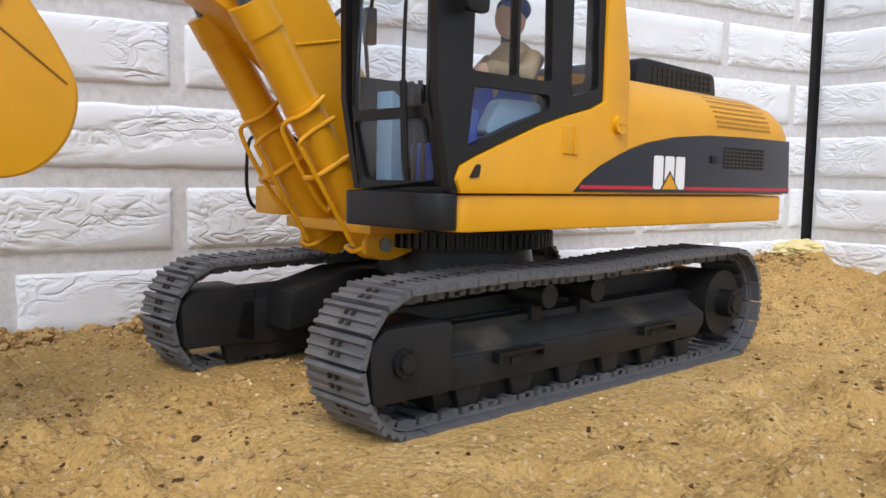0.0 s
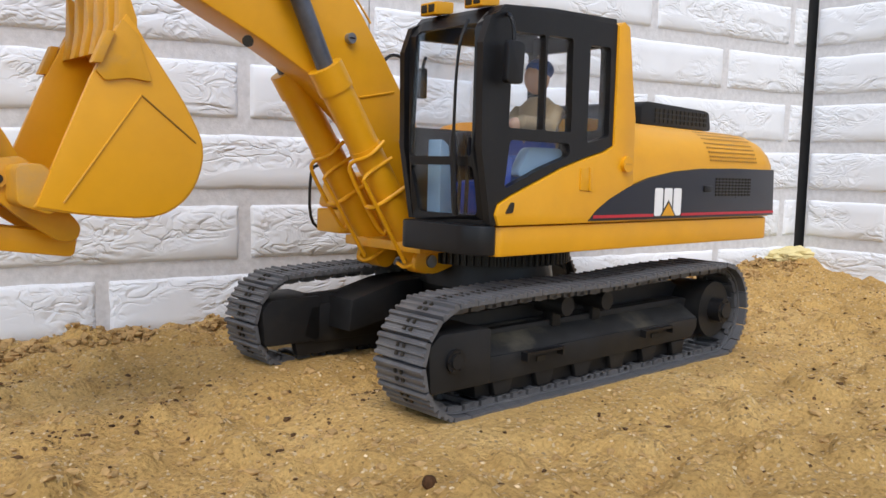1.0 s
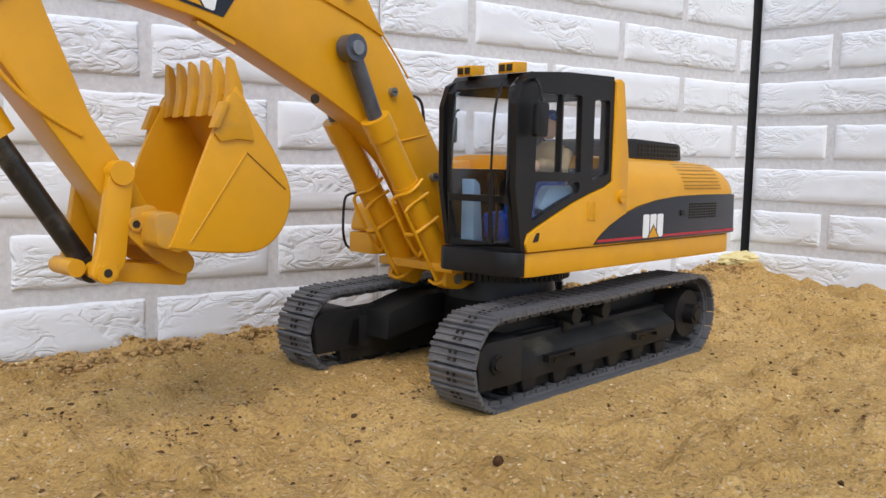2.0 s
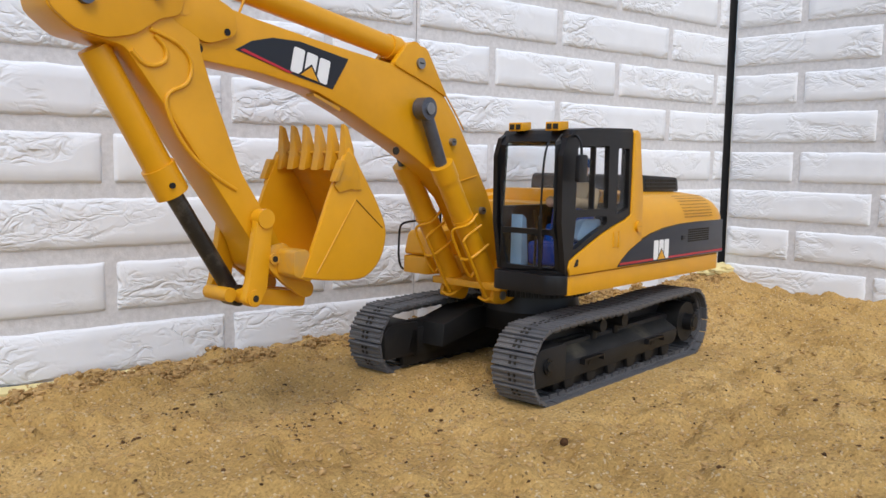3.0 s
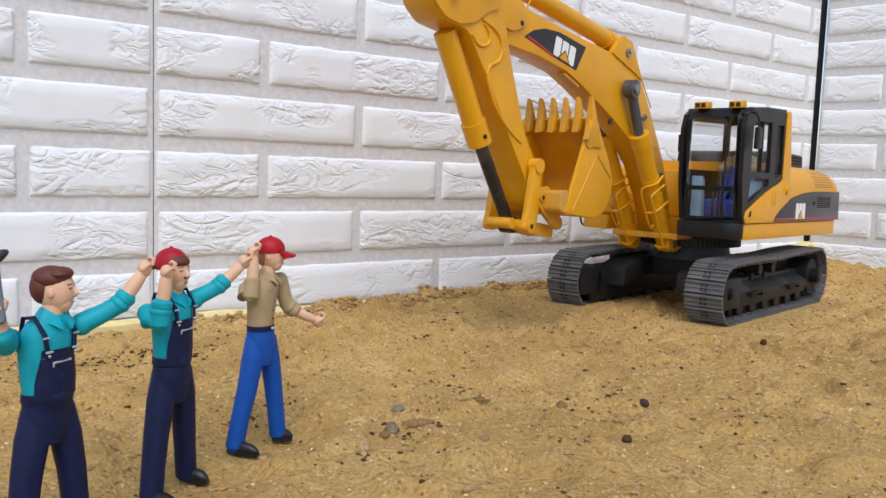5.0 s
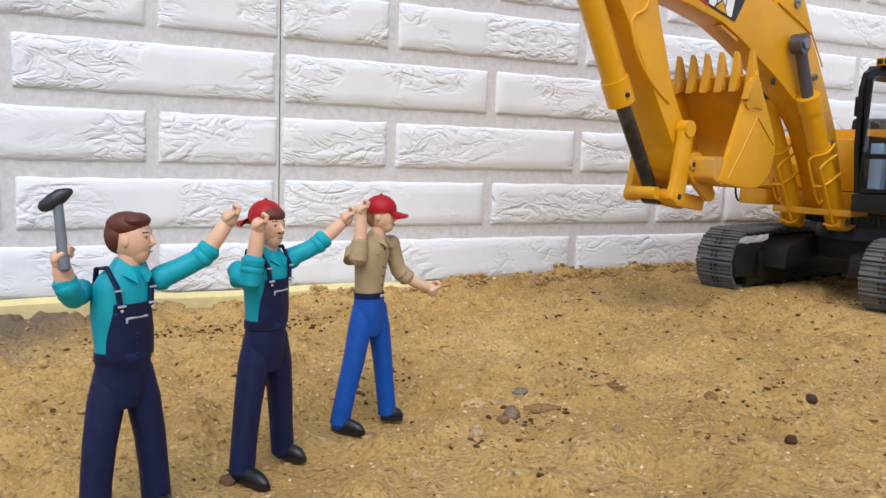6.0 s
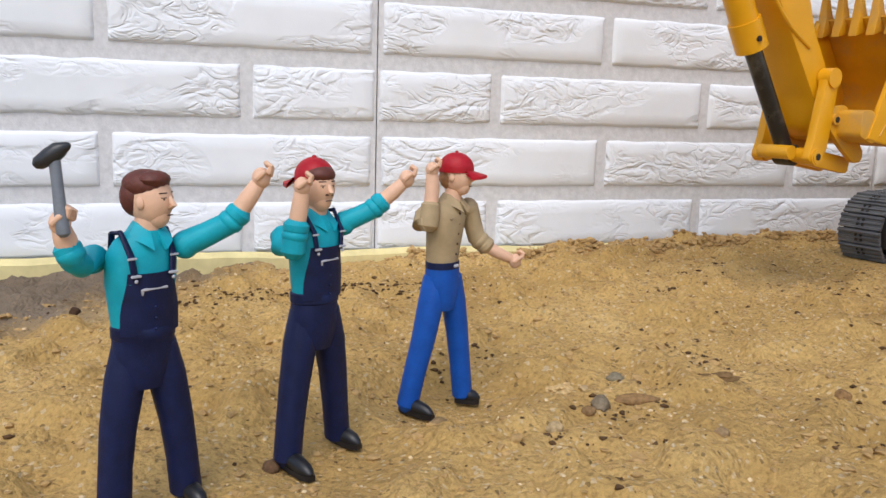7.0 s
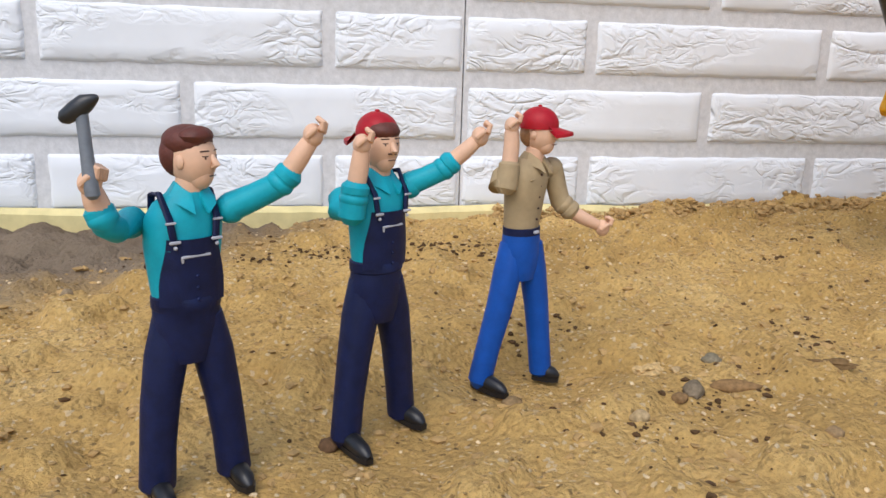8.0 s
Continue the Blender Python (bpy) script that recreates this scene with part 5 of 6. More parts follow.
# boom, stick, bucket and their cylinders share one placement
ARM = Matrix.Translation((-0.731, -0.447, 0.197)) @ Matrix.Diagonal((1.038, 1.038, 1.038, 1.0)) @ Matrix.Translation((0.731, 0.447, -0.197))
for ob in MX.children:
    if ob.name.split(".")[0] in ("boom", "boom_cylinder", "foot_bracket", "stick_cylinder", "stick", "bucket_cylinder", "lever", "cross_bar", "bucket"):
        ob.matrix_basis = ARM


# ---- the three worker dolls: each one plain mesh ----
RIGHT, AWAY = Vector((0.9291, -0.3697, 0.0)), Vector((0.3697, 0.9291, 0.0))


def doll(name, base, label, spec, mats, extra=None, legs=1.0):
    """spec: limbs as (points in right/away/up, radii, material, squash)."""
    bm = bmesh.new()

    def at(p):
        return RIGHT * p[0] + AWAY * p[1] + Vector((0, 0, p[2]))
    for pts, radii, mat, squash, face in spec:
        limb(bm, [at(p) for p in pts], radii, mat, 14, squash, at(face))
    if extra:
        extra(bm, at)
    for v in bm.verts:
        v.co.z = 0.0615 + (v.co.z - 0.0615) * (0.965 if v.co.z > 0.0615 else legs)
    ob = finish(name, bm, mats)
    ob.matrix_world = Matrix.Translation((base[0], base[1], -0.0048))
    return tagged(ob, label, "doll", "worker dolls")


def turned(at, c, r, fwd, mat, bm, seg=16):
    """An ellipsoid whose first radius lies along fwd (right/away)."""
    f = at((fwd[0], fwd[1], 0))
    ball(bm, at(c), r, mat, seg, math.atan2(f.y, f.x))


def fist(bm, at, c, up, mat, side=1.0):
    """A closed toy fist with a thumb and fingers."""
    c = Vector(c)
    turned(at, c, (0.0030, 0.0036, 0.0036), (1, 0), mat, bm, 12)
    for k in range(4):
        o = Vector((0.0026 * side, -0.0024 + 0.0016 * k, 0.0018 - 0.0004 * k))
        limb(bm, [at(c + o), at(c + o + Vector((0.0006 * side, 0, 0.0024))), at(c + o + Vector((-0.0010 * side, 0, 0.0036)))], [0.0010, 0.0010, 0.0008], mat, 8)
    limb(bm, [at(c + Vector((-0.001 * side, -0.003, 0.0))), at(c + Vector((0.0014 * side, -0.0042, 0.0024)))], [0.0011, 0.0009], mat, 8)


def head(bm, at, c, fwd, skin, dark):
    """Head with nose, ears, brows and mouth, looking along fwd."""
    f = Vector((fwd[0], fwd[1], 0)).normalized()
    s = Vector((-f.y, f.x, 0))
    c = Vector(c)
    turned(at, c, (0.0070, 0.0058, 0.0086), fwd, skin, bm, 18)
    turned(at, c + f * 0.0020 + Vector((0, 0, -0.0044)), (0.0042, 0.0038, 0.0048), fwd, skin, bm, 14)
    limb(bm, [at(c + f * 0.0064 + Vector((0, 0, 0.0012))), at(c + f * 0.0080 + Vector((0, 0, -0.0014))), at(c + f * 0.0066 + Vector((0, 0, -0.0020)))], [0.0008, 0.0011, 0.0010], skin, 8)
    for k in (-1, 1):
        turned(at, c + s * 0.0057 * k + Vector((0, 0, -0.0006)), (0.0015, 0.0009, 0.0021), fwd, skin, bm, 10)
        limb(bm, [at(c + f * 0.0064 + s * 0.0012 * k + Vector((0, 0, 0.0026))), at(c + f * 0.0054 + s * 0.0036 * k + Vector((0, 0, 0.0026)))], [0.00022, 0.00020], dark, 6)
        limb(bm, [at(c + f * 0.0064 + s * 0.0016 * k + Vector((0, 0, 0.0011))), at(c + f * 0.0057 + s * 0.0031 * k + Vector((0, 0, 0.0011)))], [0.00024, 0.00020], dark, 6)
        turned(at, c + f * 0.0058 + s * 0.0023 * k + Vector((0, 0, 0.0006)), (0.0006, 0.0005, 0.0007), fwd, dark, bm, 8)
    limb(bm, [at(c + f * 0.0066 - s * 0.0014 + Vector((0, 0, -0.0046))), at(c + f * 0.0066 + s * 0.0014 + Vector((0, 0, -0.0046)))], [0.00018, 0.00018], dark, 6)


def cap(bm, at, c, fwd, mat, peak):
    """A baseball cap: dome, rim, button and peak along peak."""
    f = Vector((fwd[0], fwd[1], 0)).normalized()
    c = Vector(c)
    got = []
    seg, rows = 20, 6
    rings = []
    s = Vector((-f.y, f.x, 0))
    for j in range(rows + 1):
        a = j / rows * math.pi / 2 * 0.97
        k, z = math.cos(a), math.sin(a)
        rings.append((at(c + Vector((0, 0, 0.0074 * z - 0.0004))), at(f) * 0.0081 * k, at(s) * 0.0069 * k))
    rings.insert(0, (at(c + Vector((0, 0, -0.0022))), at(f) * 0.0080, at(s) * 0.0068))
    loft(bm, rings, seg, mat)
    turned(at, c + Vector((0, 0, 0.0071)), (0.0009, 0.0009, 0.0006), fwd, mat, bm, 8)
    q = Vector((peak[0], peak[1], 0)).normalized()
    w = Vector((-q.y, q.x, 0))
    tops, lows = [], []
    for i in range(9):
        t = -1 + i / 4
        e = c + q * (0.0066 + 0.0075 * math.sqrt(max(0.0, 1 - t * t * 0.96))) + w * 0.0062 * t + Vector((0, 0, -0.0040 + 0.0009 * (1 - t * t)))
        b = c + q * 0.0050 + w * 0.0060 * t + Vector((0, 0, -0.0008))
        tops.append((bm.verts.new(at(b)), bm.verts.new(at(e))))
        lows.append((bm.verts.new(at(b - Vector((0, 0, 0.0015)))), bm.verts.new(at(e - Vector((0, 0, 0.0013))))))
    for i in range(8):
        for f4 in ((tops[i][0], tops[i + 1][0], tops[i + 1][1], tops[i][1]), (lows[i][0], lows[i][1], lows[i + 1][1], lows[i + 1][0]), (tops[i][1], tops[i + 1][1], lows[i + 1][1], lows[i][1])):
            bm.faces.new(f4).material_index = mat


def cuff(bm, at, a, b, r, mat):
    """A rolled sleeve end round the forearm from a to b."""
    a, b = Vector(a), Vector(b)
    for t in (0.15, 0.85):
        p = a.lerp(b, t)
        d = (b - a).normalized() * 0.0011
        limb(bm, [at(p - d), at(p), at(p + d)], [r * 0.96, r * (1.0 - 0.03 * t), r * 0.96], mat, 16)


def shoe_of(bm, at, heel, toe, mat):
    heel, toe = Vector(heel), Vector(toe)
    d = (toe - heel)
    limb(bm, [at(heel + Vector((0, 0, 0.0030))), at(heel + d * 0.45 + Vector((0, 0, 0.0030))), at(heel + d * 0.8 + Vector((0, 0, 0.0022))), at(toe + Vector((0, 0, 0.0016)))], [0.0030, 0.0032, 0.0029, 0.0018], mat, 12)
    sole = []
    w = Vector((-d.y, d.x, 0)).normalized()
    for t, k in ((-0.14, 0.0020), (0.0, 0.0030), (0.5, 0.0031), (0.85, 0.0029), (1.08, 0.0014)):
        sole.append((heel + d * t, k))
    lo = [at(p + w * k) for p, k in sole] + [at(p - w * k) for p, k in reversed(sole)]
    a = [bm.verts.new(p + Vector((0, 0, -0.0005))) for p in lo]
    b = [bm.verts.new(p + Vector((0, 0, 0.0014))) for p in lo]
    for fc in [a[::-1], b] + [[a[i], a[(i + 1) % len(a)], b[(i + 1) % len(a)], b[i]] for i in range(len(a))]:
        bm.faces.new(fc).material_index = mat


def collar(bm, at, c, fwd, mat):
    """A turned-down shirt collar with two points in front."""
    f = Vector((fwd[0], fwd[1], 0)).normalized()
    s = Vector((-f.y, f.x, 0))
    c = Vector(c)
    for k in (-1, 1):
        rows = []
        for deg, drop, out in ((180, 0.0012, 0.0062), (130, 0.0014, 0.0064), (80, 0.0018, 0.0068), (40, 0.0034, 0.0074), (14, 0.0058, 0.0078)):
            d = f * math.cos(radians(deg)) + s * k * math.sin(radians(deg))
            top = c + d * 0.0044 + Vector((0, 0, 0.0026 - 0.0018 * (deg < 45) - 0.0012 * (deg < 20)))
            low = c + d * out + Vector((0, 0, -drop))
            rows.append([bm.verts.new(at(p)) for p in (top, low + d * 0.0006, low - d * 0.0006, top - d * 0.0010)])
        for p, q in zip(rows, rows[1:]):
            for i in range(4):
                bm.faces.new((p[i], p[(i + 1) % 4], q[(i + 1) % 4], q[i])).material_index = mat
        bm.faces.new(rows[-1]).material_index = mat


def torso(bm, at, levels, fwd, mat):
    """Trunk through (right, away, up, half width, half depth), facing fwd."""
    f = Vector((fwd[0], fwd[1], 0)).normalized()
    s = Vector((-f.y, f.x, 0))
    rings = [(at((r, a, z)), at(s) * w, at(f) * d) for r, a, z, w, d in levels]
    return loft(bm, rings, 20, mat)


def tan_extra(bm, at):
    f = (0.76, -0.65)
    torso(bm, at, [(-0.0042, 0, 0.0615, 0.0082, 0.0066), (-0.0046, 0, 0.0660, 0.0086, 0.0068), (-0.0040, 0, 0.0760, 0.0098, 0.0074), (-0.0034, 0, 0.0850, 0.0112, 0.0080), (-0.0032, 0, 0.0905, 0.0106, 0.0070), (-0.0026, 0, 0.0945, 0.0062, 0.0048)], f, 0)
    torso(bm, at, [(-0.0044, 0, 0.0618, 0.0089, 0.0073), (-0.0044, 0, 0.0650, 0.0089, 0.0073)], f, 4)
    torso(bm, at, [(-0.0040, 0, 0.0445, 0.0074, 0.0058), (-0.0040, 0, 0.0495, 0.0088, 0.0070), (-0.0042, 0, 0.0560, 0.0096, 0.0076), (-0.0044, 0, 0.0622, 0.0088, 0.0072)], f, 3)
    limb(bm, [at((-0.0010, 0, 0.0920)), at((-0.0004, 0, 0.0985))], [0.0040, 0.0038], 1)
    head(bm, at, (0.0014, -0.0004, 0.1054), (0.80, -0.60), 1, 6)
    turned(at, (-0.0016, 0.0018, 0.1046), (0.0052, 0.0060, 0.0062), (0.80, -0.60), 8, bm, 14)
    cap(bm, at, (0.0006, 0, 0.1092), (0.95, -0.30), 2, (0.95, -0.28))
    collar(bm, at, (-0.0010, 0, 0.0945), f, 0)
    cuff(bm, at, (-0.0119, -0.0100, 0.0880), (-0.0115, -0.0096, 0.0925), 0.0043, 0)
    cuff(bm, at, (0.0130, 0.0060, 0.0742), (0.0168, 0.0058, 0.0710), 0.0047, 0)
    fist(bm, at, (-0.0112, -0.0085, 0.1085), 1, 1, 1.0)
    fist(bm, at, (0.0305, 0.005, 0.0640), 1, 1, 1.0)
    ff, ss = Vector((f[0], f[1], 0)).normalized(), Vector((0.65, 0.76, 0))
    c = Vector((-0.0044, 0, 0.0634))
    p = c + ff * 0.0075
    limb(bm, [at(p - ss * 0.0012), at(p + ss * 0.0012)], [0.0008, 0.0008], 7, 6)
    for k in range(5):
        p = Vector((-0.0040, 0, 0.0690 + k * 0.0048)) + ff * (0.0069 + 0.0003 * k)
        ball(bm, at(p), (0.00055,) * 3, 6, 8)
    for k, z in ((-0.55, 0.0862), (0.55, 0.0862)):
        p = Vector((-0.0035, 0, z)) + ff * 0.0068 + ss * 0.0085 * k
        limb(bm, [at(p - ss * 0.0018), at(p + ss * 0.0018)], [0.0005, 0.0005], 0, 6)
    shoe_of(bm, at, (-0.0205, -0.0040, 0.0020), (-0.0095, -0.0150, 0.0018), 5)
    shoe_of(bm, at, (0.0058, 0.0060, 0.0024), (0.0150, 0.0035, 0.0022), 5)
    for c, m in (((-0.0135, -0.0065, 0.0868), 0), ((0.0075, 0.0055, 0.0895), 0)):
        ball(bm, at(c), (0.0047, 0.0047, 0.0050), m, 14)


tan = doll("worker_figure", (-0.4803, -0.0501), "worker doll in red cap, khaki shirt and bright blue trousers", [
    ([(-0.0135, -0.0065, 0.0880), (-0.0150, -0.0090, 0.0835), (-0.0128, -0.0110, 0.0845)], [0.0046, 0.0047, 0.0046], 0, 1.0, (0, -1, 0)),
    ([(-0.0128, -0.0110, 0.0830), (-0.0118, -0.0100, 0.0900), (-0.0116, -0.0096, 0.0928)], [0.0046, 0.0044, 0.0042], 0, 1.0, (0, -1, 0)),
    ([(-0.0116, -0.0096, 0.0925), (-0.0110, -0.0088, 0.1000), (-0.0112, -0.0085, 0.1065)], [0.0032, 0.0032, 0.0028], 1, 1.0, (0, -1, 0)),
    ([(0.0075, 0.0055, 0.0905), (0.0100, 0.0065, 0.0820), (0.0120, 0.0060, 0.0752), (0.0165, 0.0058, 0.0712)], [0.0045, 0.0043, 0.0043, 0.0042], 0, 1.0, (0, -1, 0)),
    ([(0.0160, 0.0058, 0.0715), (0.0220, 0.0055, 0.0680), (0.0285, 0.005, 0.0650)], [0.0030, 0.0029, 0.0023], 1, 1.0, (0, -1, 0)),
    ([(-0.0078, -0.002, 0.0575), (-0.0098, -0.0035, 0.0465), (-0.0125, -0.0045, 0.0335), (-0.0165, -0.005, 0.0180), (-0.0195, -0.0055, 0.0045)], [0.0055, 0.0060, 0.0056, 0.0051, 0.0051], 3, 1.05, (0, -1, 0)),
    ([(-0.0004, 0.002, 0.0575), (0.0018, 0.0035, 0.0465), (0.0042, 0.005, 0.0335), (0.0062, 0.006, 0.0190), (0.0080, 0.0065, 0.0050)], [0.0055, 0.0058, 0.0053, 0.0049, 0.0049], 3, 1.05, (0, -1, 0)),
], [KHAKI, SKIN, RED, JEANS, DUNGAREE, SHOE, DARK_INK, GREY_INK, FAIR_HAIR], tan_extra, 1.12)


def bib(bm, at, f, c, z0, z1, mat, grey):
    """Dungaree bib with straps, zip pocket and buckles over the shirt."""
    ff = Vector((f[0], f[1], 0)).normalized()
    ss = Vector((-ff.y, ff.x, 0))
    rows = []
    for j in range(7):
        t = j / 6
        z = z0 + (z1 - z0) * t
        w = 0.0099 - 0.0022 * smooth01(0.3, 1.0, t)
        d = 0.0072 + 0.0010 * t
        row = []
        for i in range(9):
            u = -1 + i / 4
            row.append(bm.verts.new(at(Vector(c) + ss * w * u + ff * (d + 0.0007 - 0.0036 * abs(u) ** 2.2 * (w / 0.0094)) + Vector((0, 0, z)))))
        rows.append(row)
    for a, b in zip(rows, rows[1:]):
        for i in range(8):
            bm.faces.new((a[i], a[i + 1], b[i + 1], b[i])).material_index = mat
    for k in (-1, 1):
        top = Vector(c) + ss * 0.0062 * k
        limb(bm, [at(top + ff * 0.0076 + Vector((0, 0, z1 - 0.001))), at(top + ss * 0.0008 * k + ff * 0.0070 + Vector((0, 0, z1 + 0.006))), at(top + ss * 0.0014 * k + ff * 0.0024 + Vector((0, 0, z1 + 0.0128))), at(top + ss * 0.0010 * k - ff * 0.0040 + Vector((0, 0, z1 + 0.0118))), at(top - ff * 0.0078 + Vector((0, 0, z1 - 0.002)))], [0.0013, 0.0013, 0.0013, 0.0013, 0.0013], mat, 8, 0.6, ff)
        p = top + ff * 0.0084 + Vector((0, 0, z1 - 0.0006))
        limb(bm, [at(p - ss * 0.0014), at(p + ss * 0.0014)], [0.0005, 0.0005], grey, 6)
        ball(bm, at(p - Vector((0, 0, 0.0016))), (0.0006,) * 3, grey, 8)
        limb(bm, [at(top + ff * 0.0078 + ss * (0.0008 * k - 0.0013) + Vector((0, 0, z1 + 0.0050))), at(top + ff * 0.0078 + ss * (0.0008 * k + 0.0013) + Vector((0, 0, z1 + 0.0050)))], [0.0004, 0.0004], grey, 6)
    p = Vector(c) + ff * 0.0088 + Vector((0, 0, z1 - 0.0052))
    limb(bm, [at(p - ss * 0.0042 - ff * 0.0006 - Vector((0, 0, 0.0016))), at(p - ss * 0.0042 - ff * 0.0006), at(p - ss * 0.0040 - ff * 0.0004), at(p + ss * 0.0040 - ff * 0.0006)], [0.00035, 0.00045, 0.00045, 0.00045], grey, 6)
    for j in range(3):
        ball(bm, at(Vector(c) + ff * 0.0082 + Vector((0, 0, z0 + 0.002 + 0.0036 * j))), (0.0006,) * 3, mat, 8)


def second_extra(bm, at):
    f = (0.72, -0.69)
    torso(bm, at, [(-0.0022, 0, 0.0600, 0.0088, 0.0070), (-0.0024, 0, 0.0690, 0.0096, 0.0074), (-0.0022, 0, 0.0800, 0.0108, 0.0080), (-0.0020, 0, 0.0880, 0.0110, 0.0076), (-0.0018, 0, 0.0922, 0.0088, 0.0060), (-0.0018, 0, 0.0950, 0.0052, 0.0044)], f, 0)
    torso(bm, at, [(-0.0022, 0.001, 0.0440, 0.0078, 0.0060), (-0.0022, 0.0005, 0.0490, 0.0094, 0.0074), (-0.0022, 0, 0.0550, 0.0102, 0.0080), (-0.0022, 0, 0.0610, 0.0094, 0.0078), (-0.0022, 0, 0.0615, 0.0099, 0.0082), (-0.0022, 0, 0.0648, 0.0099, 0.0081), (-0.0022, 0, 0.0653, 0.0094, 0.0077)], f, 3)
    bib(bm, at, f, (-0.0022, 0, 0), 0.0630, 0.0835, 3, 5)
    limb(bm, [at((-0.0016, 0, 0.0930)), at((-0.0014, 0, 0.0990))], [0.0040, 0.0038], 1)
    head(bm, at, (-0.0010, -0.001, 0.1055), (0.62, -0.78), 1, 6)
    turned(at, (-0.0010, -0.0012, 0.1104), (0.0070, 0.0060, 0.0040), (0.62, -0.78), 7, bm, 16)
    cap(bm, at, (-0.0024, 0.0008, 0.1098), (0.62, -0.78), 2, (-0.72, 0.69))
    limb(bm, [at((0.0020, -0.0075, 0.1032)), at((0.0044, -0.0058, 0.1030))], [0.0003, 0.0003], 6, 6)
    collar(bm, at, (-0.0016, 0, 0.0950), f, 0)
    cuff(bm, at, (-0.0088, -0.0130, 0.0880), (-0.0082, -0.0130, 0.0925), 0.0048, 0)
    cuff(bm, at, (0.0195, 0.0065, 0.0962), (0.0228, 0.0065, 0.0993), 0.0043, 0)
    fist(bm, at, (-0.0062, -0.0130, 0.1068), 1, 1, 1.0)
    fist(bm, at, (0.0322, 0.0065, 0.1085), 1, 1, 1.0)
    shoe_of(bm, at, (-0.0125, -0.0055, 0.0016), (-0.0030, -0.0185, 0.0014), 4)
    shoe_of(bm, at, (0.0062, 0.0165, 0.0022), (0.0150, 0.0075, 0.0020), 4)
    for c in ((-0.0135, -0.0040, 0.0865), (0.0085, 0.0050, 0.0905)):
        ball(bm, at(c), (0.0044, 0.0044, 0.0046), 0, 14)


doll("worker_figure", (-0.5573, -0.0856), "worker doll in backward red cap, teal shirt and navy dungarees", [
    ([(-0.0138, -0.0050, 0.0870), (-0.0135, -0.0100, 0.0842), (-0.0100, -0.0130, 0.0845)], [0.0043, 0.0042, 0.0040], 0, 1.0, (0, -1, 0)),
    ([(-0.0095, -0.0130, 0.0825), (-0.0086, -0.0130, 0.0900), (-0.0082, -0.0130, 0.0925)], [0.0046, 0.0044, 0.0042], 0, 1.0, (0, -1, 0)),
    ([(-0.0082, -0.0130, 0.0920), (-0.0070, -0.0130, 0.0990), (-0.0064, -0.0130, 0.1045)], [0.0031, 0.0031, 0.0027], 1, 1.0, (0, -1, 0)),
    ([(0.0080, 0.0050, 0.0910), (0.0140, 0.0058, 0.0935), (0.0200, 0.0065, 0.0965), (0.0225, 0.0065, 0.0990)], [0.0043, 0.0039, 0.0038, 0.0040], 0, 1.0, (0, -1, 0)),
    ([(0.0220, 0.0065, 0.0985), (0.0270, 0.0065, 0.1030), (0.0310, 0.0065, 0.1070)], [0.0030, 0.0029, 0.0024], 1, 1.0, (0, -1, 0)),
    ([(-0.0056, -0.002, 0.0575), (-0.0074, -0.003, 0.0460), (-0.0095, -0.004, 0.0310), (-0.0110, -0.005, 0.0170), (-0.0120, -0.0060, 0.0040)], [0.0058, 0.0064, 0.0058, 0.0054, 0.0054], 3, 1.05, (0, -1, 0)),
    ([(0.0014, 0.002, 0.0575), (0.0032, 0.0055, 0.0460), (0.0048, 0.010, 0.0320), (0.0058, 0.0130, 0.0180), (0.0068, 0.0155, 0.0045)], [0.0058, 0.0062, 0.0056, 0.0052, 0.0052], 3, 1.05, (0, -1, 0)),
], [TEAL, SKIN, RED, DUNGAREE, SHOE, GREY_INK, DARK_INK, HAIR], second_extra, 1.06)


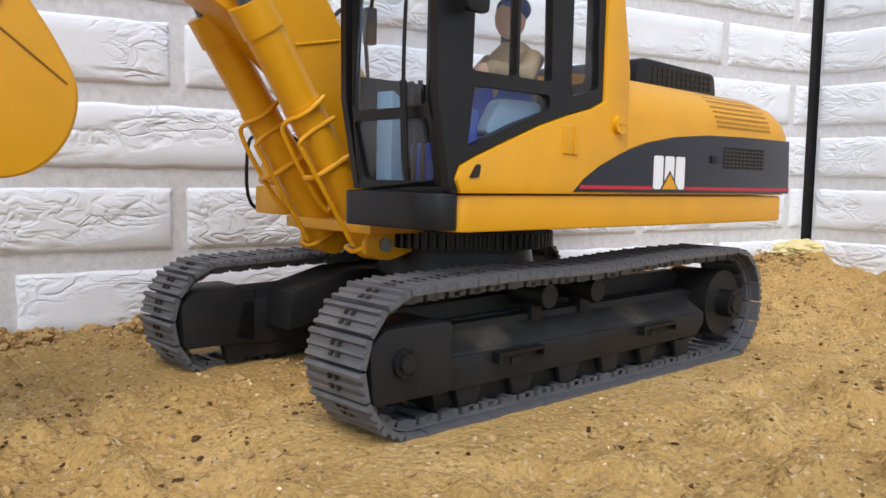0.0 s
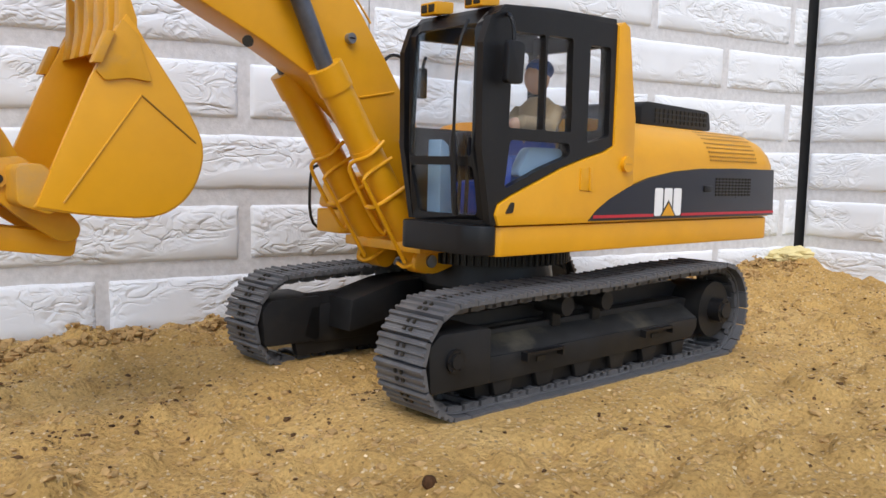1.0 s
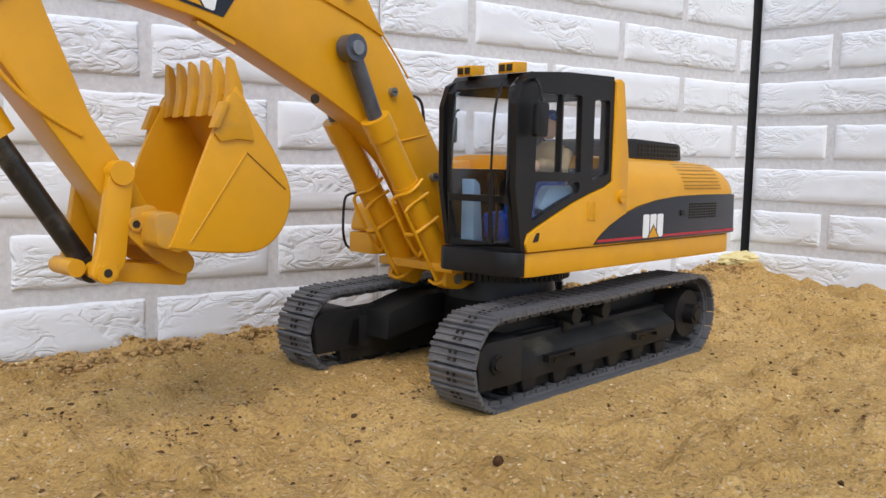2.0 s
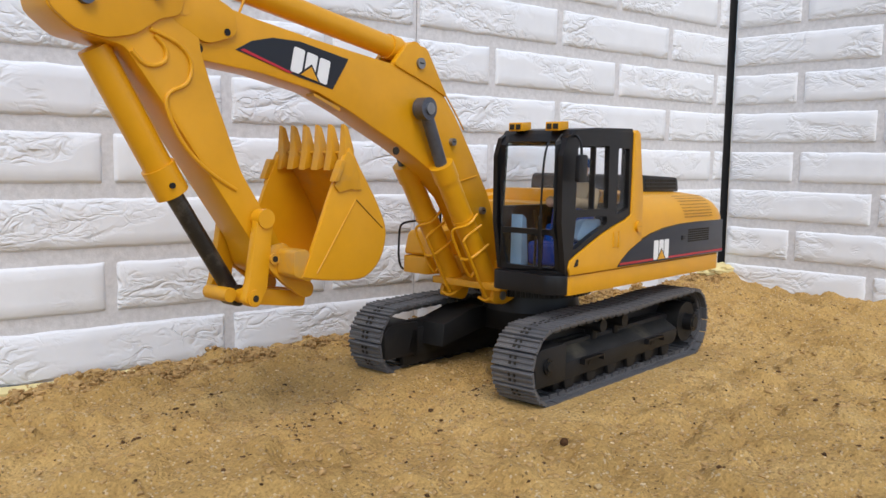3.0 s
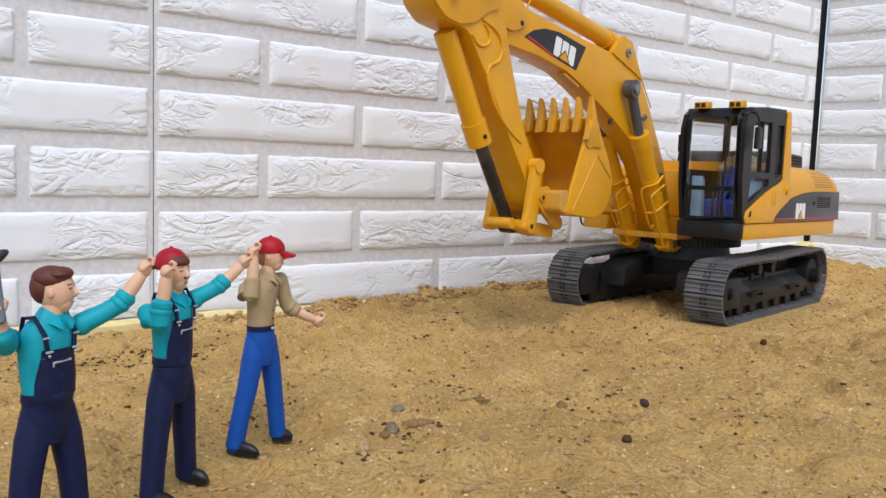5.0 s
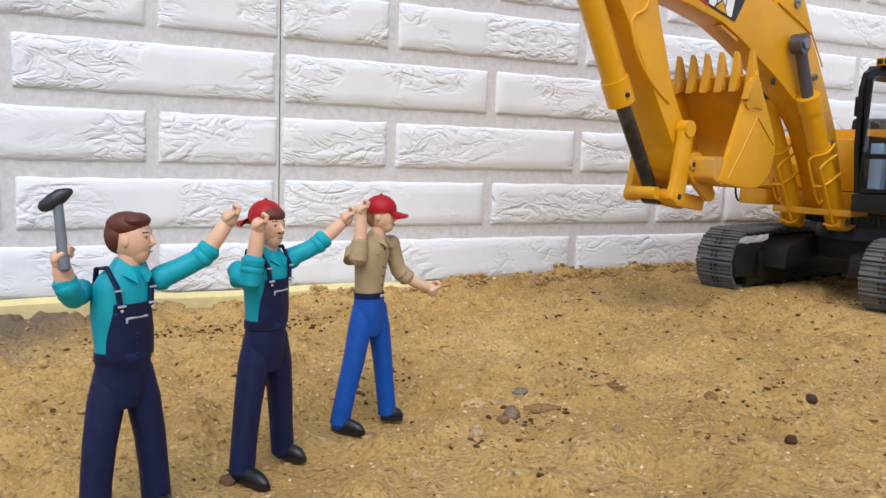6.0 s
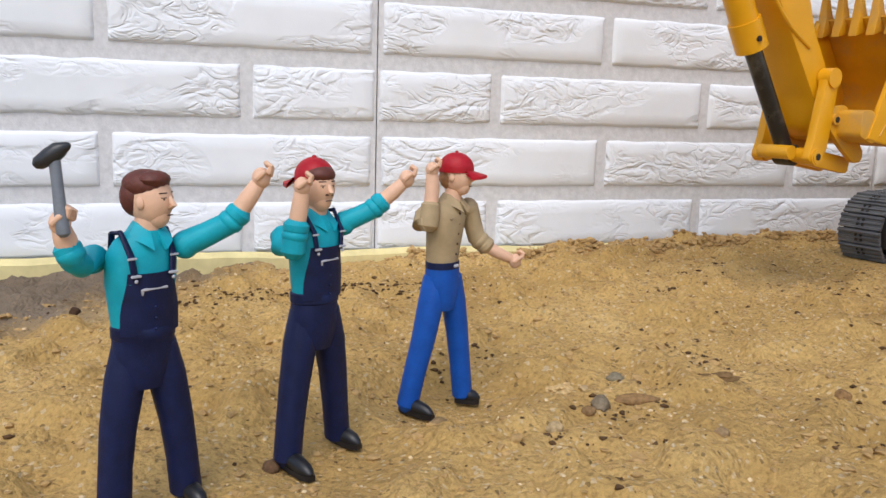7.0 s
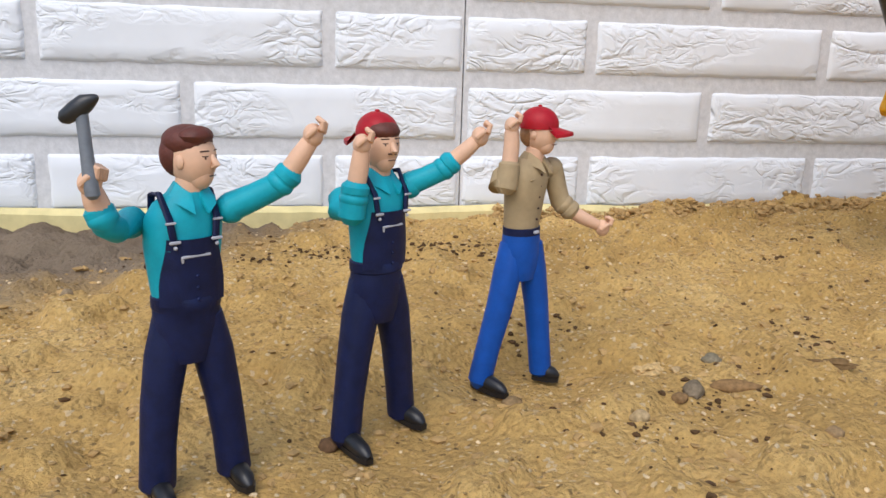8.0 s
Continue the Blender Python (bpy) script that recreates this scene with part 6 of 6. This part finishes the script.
def first_extra(bm, at):
    f = (0.66, -0.75)
    torso(bm, at, [(-0.0016, 0, 0.0590, 0.0092, 0.0072), (-0.0018, 0, 0.0680, 0.0100, 0.0076), (-0.0016, 0, 0.0790, 0.0114, 0.0082), (-0.0012, 0, 0.0875, 0.0116, 0.0078), (-0.0006, 0, 0.0922, 0.0092, 0.0062), (0.0002, 0, 0.0955, 0.0054, 0.0046)], f, 0)
    torso(bm, at, [(-0.0012, 0, 0.0440, 0.0080, 0.0060), (-0.0012, 0, 0.0490, 0.0096, 0.0074), (-0.0012, 0, 0.0545, 0.0105, 0.0081), (-0.0014, 0, 0.0600, 0.0099, 0.0080), (-0.0014, 0, 0.0605, 0.0103, 0.0083), (-0.0014, 0, 0.0640, 0.0103, 0.0082), (-0.0014, 0, 0.0645, 0.0098, 0.0078)], f, 3)
    bib(bm, at, f, (-0.0014, 0, 0), 0.0620, 0.0825, 3, 5)
    limb(bm, [at((0.0006, 0, 0.0930)), at((0.0012, 0, 0.0990))], [0.0042, 0.0040], 1)
    head(bm, at, (0.0022, 0, 0.1050), (0.93, -0.37), 1, 6)
    turned(at, (0.0006, 0.0006, 0.1098), (0.0074, 0.0064, 0.0050), (0.93, -0.37), 7, bm, 18)
    turned(at, (-0.0020, 0.0016, 0.1060), (0.0052, 0.0061, 0.0070), (0.93, -0.37), 7, bm, 16)
    turned(at, (0.0038, -0.0016, 0.1118), (0.0046, 0.0054, 0.0028), (0.93, -0.37), 7, bm, 12)
    collar(bm, at, (0.0008, 0, 0.0955), f, 0)
    fist(bm, at, (-0.0176, -0.0229, 0.1008), 1, 1, 1.0)
    cuff(bm, at, (-0.0158, -0.0203, 0.0904), (-0.0167, -0.0203, 0.0925), 0.0042, 0)
    cuff(bm, at, (0.0250, 0.0060, 0.0968), (0.0282, 0.0060, 0.1003), 0.0044, 0)
    fist(bm, at, (0.0352, 0.0060, 0.1120), 1, 1, 1.0)
    limb(bm, [at((-0.0159, -0.0257, 0.0980)), at((-0.0163, -0.0257, 0.1022)), at((-0.0170, -0.0252, 0.1115)), at((-0.0176, -0.0250, 0.1195))], [0.0019, 0.0018, 0.0016, 0.0016], 8, 10)
    limb(bm, [at((-0.0219, -0.0250, 0.1179)), at((-0.0206, -0.0250, 0.1188)), at((-0.0189, -0.0250, 0.1199)), at((-0.0163, -0.0250, 0.1220)), at((-0.0138, -0.0250, 0.1233))], [0.0020, 0.0022, 0.0026, 0.0024, 0.0011], 9, 10)
    shoe_of(bm, at, (0.0085, 0.0085, 0.0018), (0.0160, -0.0020, 0.0016), 4)
    shoe_of(bm, at, (-0.0115, -0.0040, 0.0016), (-0.0040, -0.0160, 0.0014), 4)
    for c in ((-0.0150, -0.0035, 0.0860), (0.0112, 0.0050, 0.0895)):
        ball(bm, at(c), (0.0045, 0.0045, 0.0047), 0, 14)


doll("worker_figure", (-0.6228, -0.1060), "brown-haired worker doll in teal shirt and navy dungarees raising hammer", [
    ([(-0.0140, -0.0040, 0.0868), (-0.0152, -0.0141, 0.0864), (-0.0158, -0.0189, 0.0887), (-0.0164, -0.0203, 0.0918)], [0.0043, 0.0040, 0.0038, 0.0038], 0, 1.0, (0, -1, 0)),
    ([(-0.0160, -0.0203, 0.0908), (-0.0170, -0.0215, 0.0958), (-0.0175, -0.0223, 0.0988)], [0.0033, 0.0032, 0.0027], 1, 1.0, (0, -1, 0)),
    ([(0.0112, 0.0050, 0.0898), (0.0180, 0.0056, 0.0930), (0.0250, 0.0060, 0.0968), (0.0280, 0.0060, 0.1000)], [0.0045, 0.0041, 0.0039, 0.0041], 0, 1.0, (0, -1, 0)),
    ([(0.0274, 0.0060, 0.0995), (0.0310, 0.0060, 0.1050), (0.0342, 0.0060, 0.1100)], [0.0031, 0.0030, 0.0025], 1, 1.0, (0, -1, 0)),
    ([(-0.0050, -0.002, 0.0570), (-0.0070, -0.003, 0.0455), (-0.0092, -0.004, 0.0310), (-0.0105, -0.0042, 0.0170), (-0.0112, -0.0045, 0.0040)], [0.0058, 0.0064, 0.0058, 0.0054, 0.0055], 3, 1.05, (0, -1, 0)),
    ([(0.0026, 0.002, 0.0570), (0.0048, 0.0035, 0.0455), (0.0070, 0.005, 0.0310), (0.0082, 0.0068, 0.0170), (0.0090, 0.0080, 0.0040)], [0.0058, 0.0062, 0.0056, 0.0053, 0.0054], 3, 1.05, (0, -1, 0)),
], [TEAL, SKIN, RED, DUNGAREE, SHOE, GREY_INK, DARK_INK, HAIR, HAMMER_GREY, HAMMER_DARK], first_extra)
